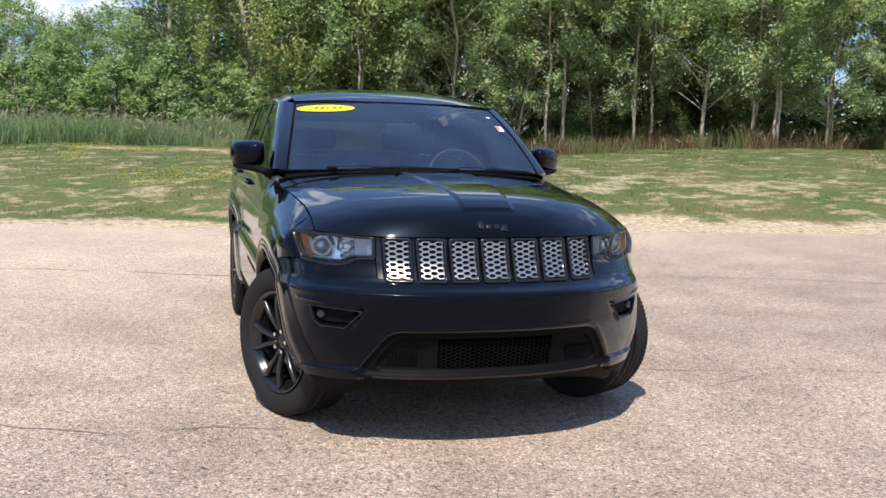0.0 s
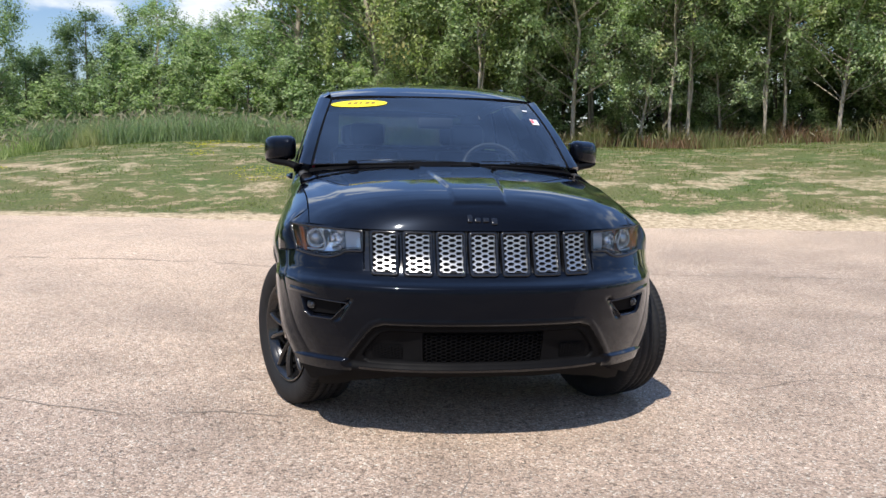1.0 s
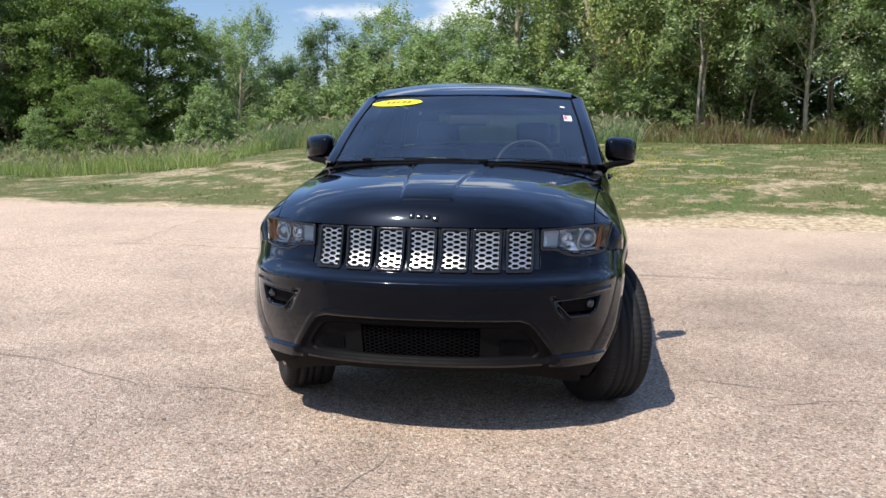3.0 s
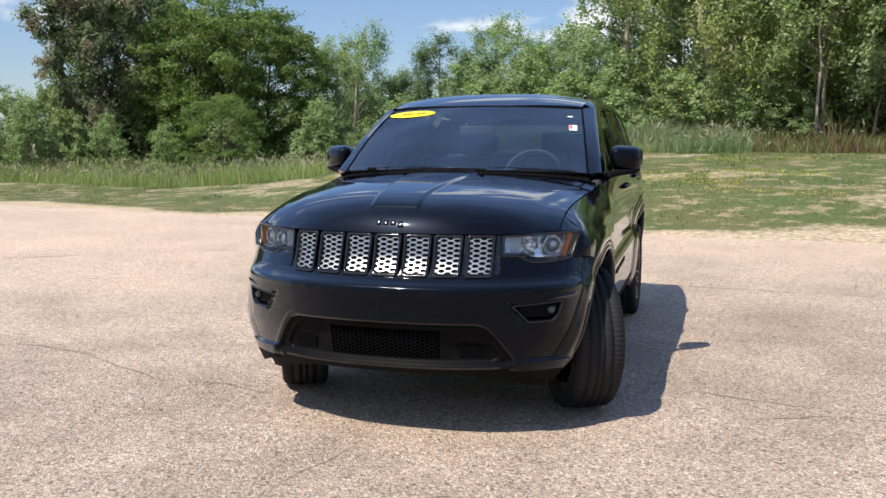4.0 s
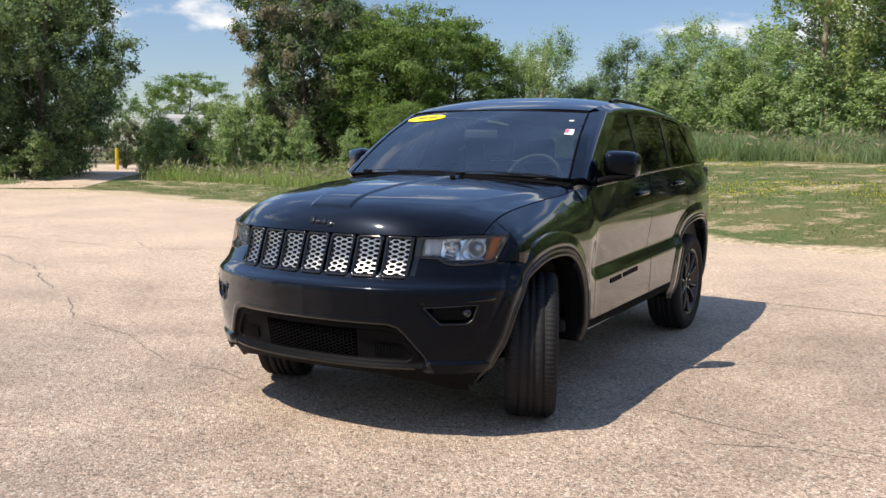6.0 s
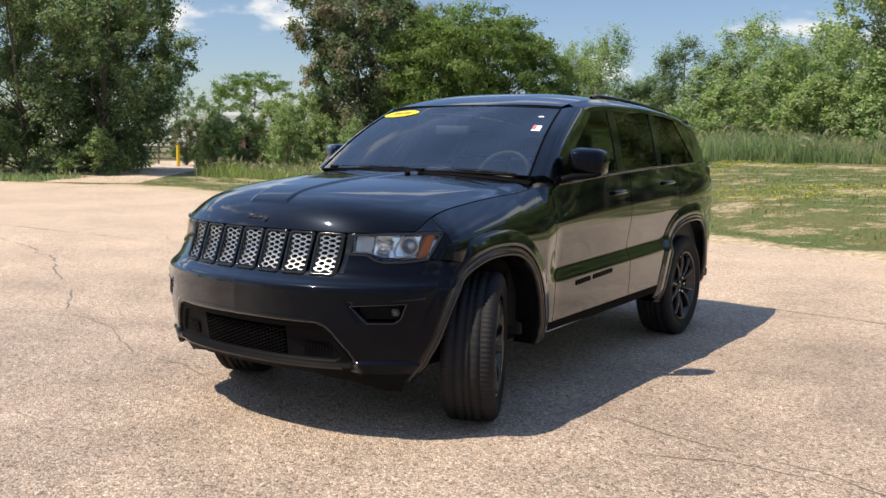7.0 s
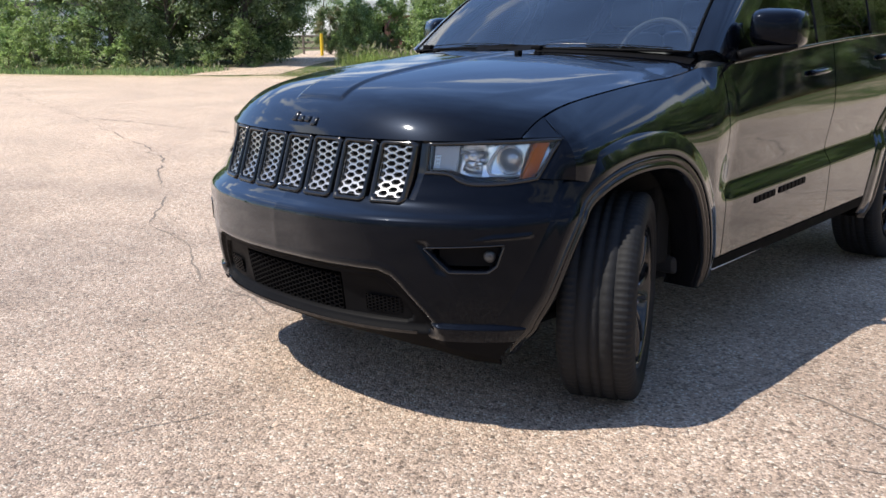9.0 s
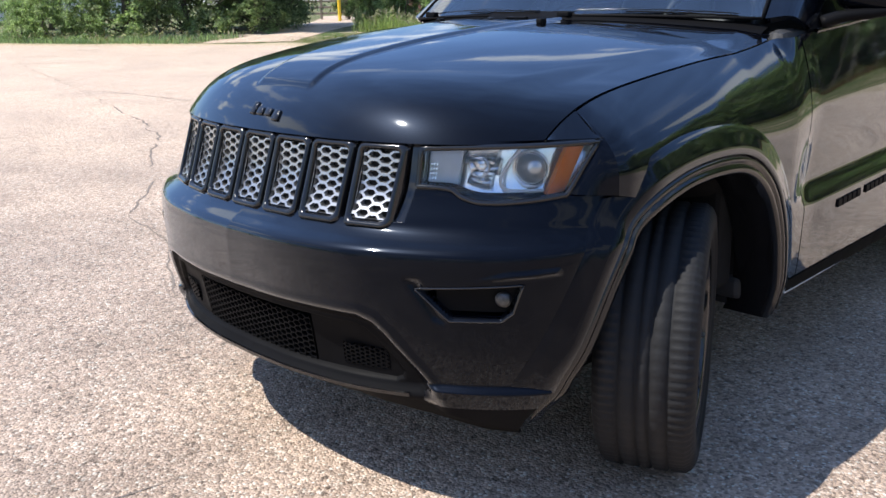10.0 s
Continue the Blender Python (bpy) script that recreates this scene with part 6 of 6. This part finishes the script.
def glass_rect(u0, u1, v0, v1, lift, lean=0.0):
    c = [(u0, v0), (u1, v0), (u1 + lean, v1), (u0 + lean, v1)]
    P = np.array([shield(np.float64(a), np.float64(b)) for a, b in c]) + np.array((0, -0.5, 0.85)) * lift
    return P, [(0, 1, 2, 3)]


oval = mesh_object("oval_sticker", *glass_disc(-0.72, 0.868, 0.265, 0.066, 0.004), STICKER, windscreen, "yellow oval price sticker")
for k, w in enumerate((0.05, 0.05, 0.03, 0.05, 0.05)):
    u0 = -0.83 + k * 0.055
    mesh_object("writing_bar", *glass_rect(u0, u0 + w * 0.7, 0.848, 0.891, 0.007, 0.012), INK, oval, "", False)
tag = mesh_object("inspection_sticker", *glass_rect(0.875, 0.945, 0.565, 0.655, 0.004), STICKER_W, windscreen, "small white and pink sticker")
mesh_object("printed_bar", *glass_rect(0.878, 0.905, 0.585, 0.645, 0.007), STICKER_R, tag, "", False)
mesh_object("small_label", *glass_rect(0.865, 0.91, 0.80, 0.82, 0.004), STICKER_W, windscreen, "small white label", False)

# -- cabin --
part("floor_pan", box_bm((-0.84, 0.5, 0.34), (0.84, 3.8, 0.42), 0.02), CABIN, car)
part("underbody", box_bm((-0.72, -0.62, 0.27), (0.72, 3.75, 0.36), 0.05), LINER, car)
part("engine_bay", box_bm((-0.5, -0.55, 0.35), (0.5, 0.35, 0.93), 0.05), LINER, car)
part("bulkhead", box_bm((-0.82, 0.38, 0.4), (0.82, 0.48, 1.15), 0.02), LINER, car)
for sgn in (-1, 1):
    lo, hi = sorted((sgn * 0.80, sgn * 0.87))
    part("door_lining", box_bm((lo, 0.62, 0.42), (hi, 3.7, 1.2), 0.03), CABIN, car)
    part("rear_side_lining", box_bm((min(lo, hi) + 0.005, 2.6, 1.15), (max(lo, hi) - 0.005, 3.66, 1.285), 0.02), CABIN, car)
X, Z = np.meshgrid(np.linspace(-0.76, 0.76, 40), np.linspace(0, 1, 14), indexing="ij")
prof = curve([(0.46, 1.185), (0.58, 1.205), (0.80, 1.195), (0.95, 1.15), (1.0, 1.06), (0.98, 0.85)], 14)
dy = np.interp(Z, np.linspace(0, 1, 14), prof[:, 0]) + 0.25 * X**2 * (1 - Z)
dz = np.interp(Z, np.linspace(0, 1, 14), prof[:, 1]) + 0.035 * np.exp(-(((X - 0.38) / 0.17) ** 2)) * np.sin(np.pi * np.clip(Z * 1.3, 0, 1)) - 0.03 * X**2
mesh_object("dashboard", *sheet(np.stack([X, dy, dz], -1), 0.02), GREYTRIM, car, "dark grey dashboard")
wheel_pts = []
tilt = math.radians(28)
for a in np.linspace(0, 2 * np.pi, 49):
    wheel_pts.append((0.38 + 0.19 * math.cos(a), 1.02 + 0.19 * math.sin(a) * math.sin(tilt), 1.155 + 0.19 * math.sin(a) * math.cos(tilt)))
steer = mesh_object("steering_wheel", *tube(wheel_pts, 0.017, 10, False), LEATHER, car, "black leather steering wheel")
steer.location.z = 0.042
# paler arc stands in for the highlight on the dark rim
arc = [p for p, a in zip(wheel_pts, np.linspace(0, 360, 49)) if 25 <= a <= 155]
mesh_object("rim_highlight", *tube([(x, y - 0.012, z + 0.010) for x, y, z in arc], 0.006, 6), GREYTRIM, steer)
ob = part("steering_hub", box_bm((-0.10, -0.03, -0.07), (0.10, 0.03, 0.06), 0.025, 3), LEATHER, steer, smooth=True)
ob.matrix_basis = pose(0.38, 1.015, 1.145, -28)


def seat(x, y, wide, bench=False):
    s = new("seat")
    s.parent = car
    tagged(s, "black leather seat")
    b = part("cushion", box_bm((-wide / 2, -0.26, -0.10), (wide / 2, 0.26, 0.08), 0.06, 3), LEATHER, s, smooth=True)
    b.matrix_basis = pose(x, y, 0.68, 6)
    b = part("backrest", box_bm((-wide / 2, -0.06, 0), (wide / 2, 0.07, 0.62), 0.055, 3), LEATHER, s, smooth=True)
    b.matrix_basis = pose(x, y + 0.25, 0.72, -18)
    for hx_ in ((0,) if not bench else (-0.42, 0.42)):
        b = part("headrest", box_bm((-0.13, -0.045, 0), (0.13, 0.05, 0.17), 0.045, 3), LEATHER, s, smooth=True)
        b.matrix_basis = pose(x + hx_, y + 0.47, 1.345, -10)
        for q in (-0.05, 0.05):
            V, F = tube([(x + hx_ + q, y + 0.44, 1.28), (x + hx_ + q, y + 0.475, 1.37)], 0.006, 6)
            mesh_object("headrest_post", V, F, CHROME, s)


seat(-0.38, 1.55, 0.5)
seat(0.38, 1.55, 0.5)
seat(0.0, 2.45, 1.3, True)
mir = part("rear_view_mirror", box_bm((-0.12, -0.02, -0.035), (0.12, 0.02, 0.035), 0.015, 3), CABIN, car, smooth=True)
mir.matrix_basis = pose(0.0, 1.02, 1.50, -10, 0, 12)
u, v = np.meshgrid(np.linspace(-1, 1, 20), np.linspace(0, 1, 20), indexing="ij")
ry = 1.26 + 0.1 * u**2 + v * 2.3
mesh_object("headliner", *sheet(np.stack([u * 0.66, ry, roof_z(u * 0.64, ry) - 0.035], -1), 0), CABIN, car)

# -- wheels --
TREAD = 0.386


def make_wheel(side):
    """One wheel round the x axis, its face towards x * side."""
    w = new("wheel")
    w.parent = car
    tagged(w, "black alloy wheel with a worn dusty tyre")
    prof = [(-0.105, 0.262), (-0.125, 0.285), (-0.134, 0.325), (-0.131, 0.355), (-0.122, 0.373), (-0.112, 0.3795)]
    marks = [-0.112, -0.108, -0.07, -0.066, -0.060, -0.056, -0.024, -0.020, -0.013, -0.009, 0.009, 0.013, 0.020, 0.024, 0.056, 0.060, 0.066, 0.070, 0.108, 0.112]
    for a in marks[1:-1]:
        groove = any(abs(a - c) < 0.0045 for c in (-0.063, -0.0165, 0.0165, 0.063))
        prof.append((a, TREAD - 0.22 * a * a - (0.009 if groove else 0)))
    prof += [(0.112, 0.3795), (0.122, 0.373), (0.131, 0.355), (0.134, 0.325), (0.132, 0.31), (0.128, 0.308), (0.127, 0.29), (0.125, 0.285), (0.105, 0.262)]
    n = 300
    V, F = lathe(prof, n)
    V = V.reshape(n, len(prof), 3)
    r = np.hypot(V[..., 1], V[..., 2])
    k = np.arange(n)[:, None]
    ax = np.abs(V[..., 0])
    cut = ((k % 3 == 0) & (ax > 0.069) & (ax < 0.1225) & (r > 0.37)) * 0.006 + ((k % 5 == 0) & (ax < 0.057) & (r > 0.38)) * 0.0025
    V[..., 1:] *= (1 - cut / r)[..., None]
    mesh_object("tyre", V.reshape(-1, 3), F[:, ::-1], RUBBER, w)
    s = side
    rim = mesh_object("rim", *lathe([(x * s, q) for x, q in ((-0.11, 0.262), (-0.10, 0.245), (-0.05, 0.225), (0.05, 0.222), (0.092, 0.238), (0.112, 0.262), (0.120, 0.266), (0.122, 0.261), (0.112, 0.25), (0.085, 0.236))], 72), RIM, w)
    mesh_object("brake_disc", *lathe([(0.0, 0.08), (0.012 * s, 0.082), (0.012 * s, 0.165), (-0.012 * s, 0.165)], 48), STEEL, w)
    mesh_object("hub", *lathe([(0.02 * s, 0.075), (0.07 * s, 0.07), (0.082 * s, 0.06), (0.078 * s, 0.04), (0.092 * s, 0.034), (0.095 * s, 0.001)], 36), RIM, w)
    for i in range(5):
        a0 = math.radians(90 + 72 * i)
        for d in (-1, 1):
            pts = []
            for t in np.linspace(0, 1, 10):
                q = 0.055 + t * 0.195
                ang = a0 + d * (0.20 + 0.085 * t)
                pts.append((s * (0.074 + 0.012 * math.sin(math.pi * t) + 0.020 * t), q * math.cos(ang), q * math.sin(ang)))
            V, F = tube(pts, np.linspace(0.017, 0.020, 10), 8, True, 0.75)
            mesh_object("spoke", V, F, RIM, rim)
        a1 = a0 + math.radians(36)
        bm = bmesh.new()
        bmesh.ops.create_cone(bm, cap_ends=True, segments=6, radius1=0.011, radius2=0.009, depth=0.03)
        nut = part("wheel_nut", bm, CHROME, rim)
        nut.matrix_basis = pose(s * 0.088, 0.055 * math.cos(a1), 0.055 * math.sin(a1), 0, 90, 0)
    return w


STEER = 25
for x, y, turn in ((0.838, 0.026, STEER), (-0.812, 0.026, STEER), (0.818, 2.915, 0), (-0.818, 2.915, 0)):
    wheel = make_wheel(1 if x > 0 else -1)
    wheel.matrix_basis = pose(x, y, 0.367, 0, 0, turn) @ pose(0, 0, 0, 23 if y > 1 else 51)
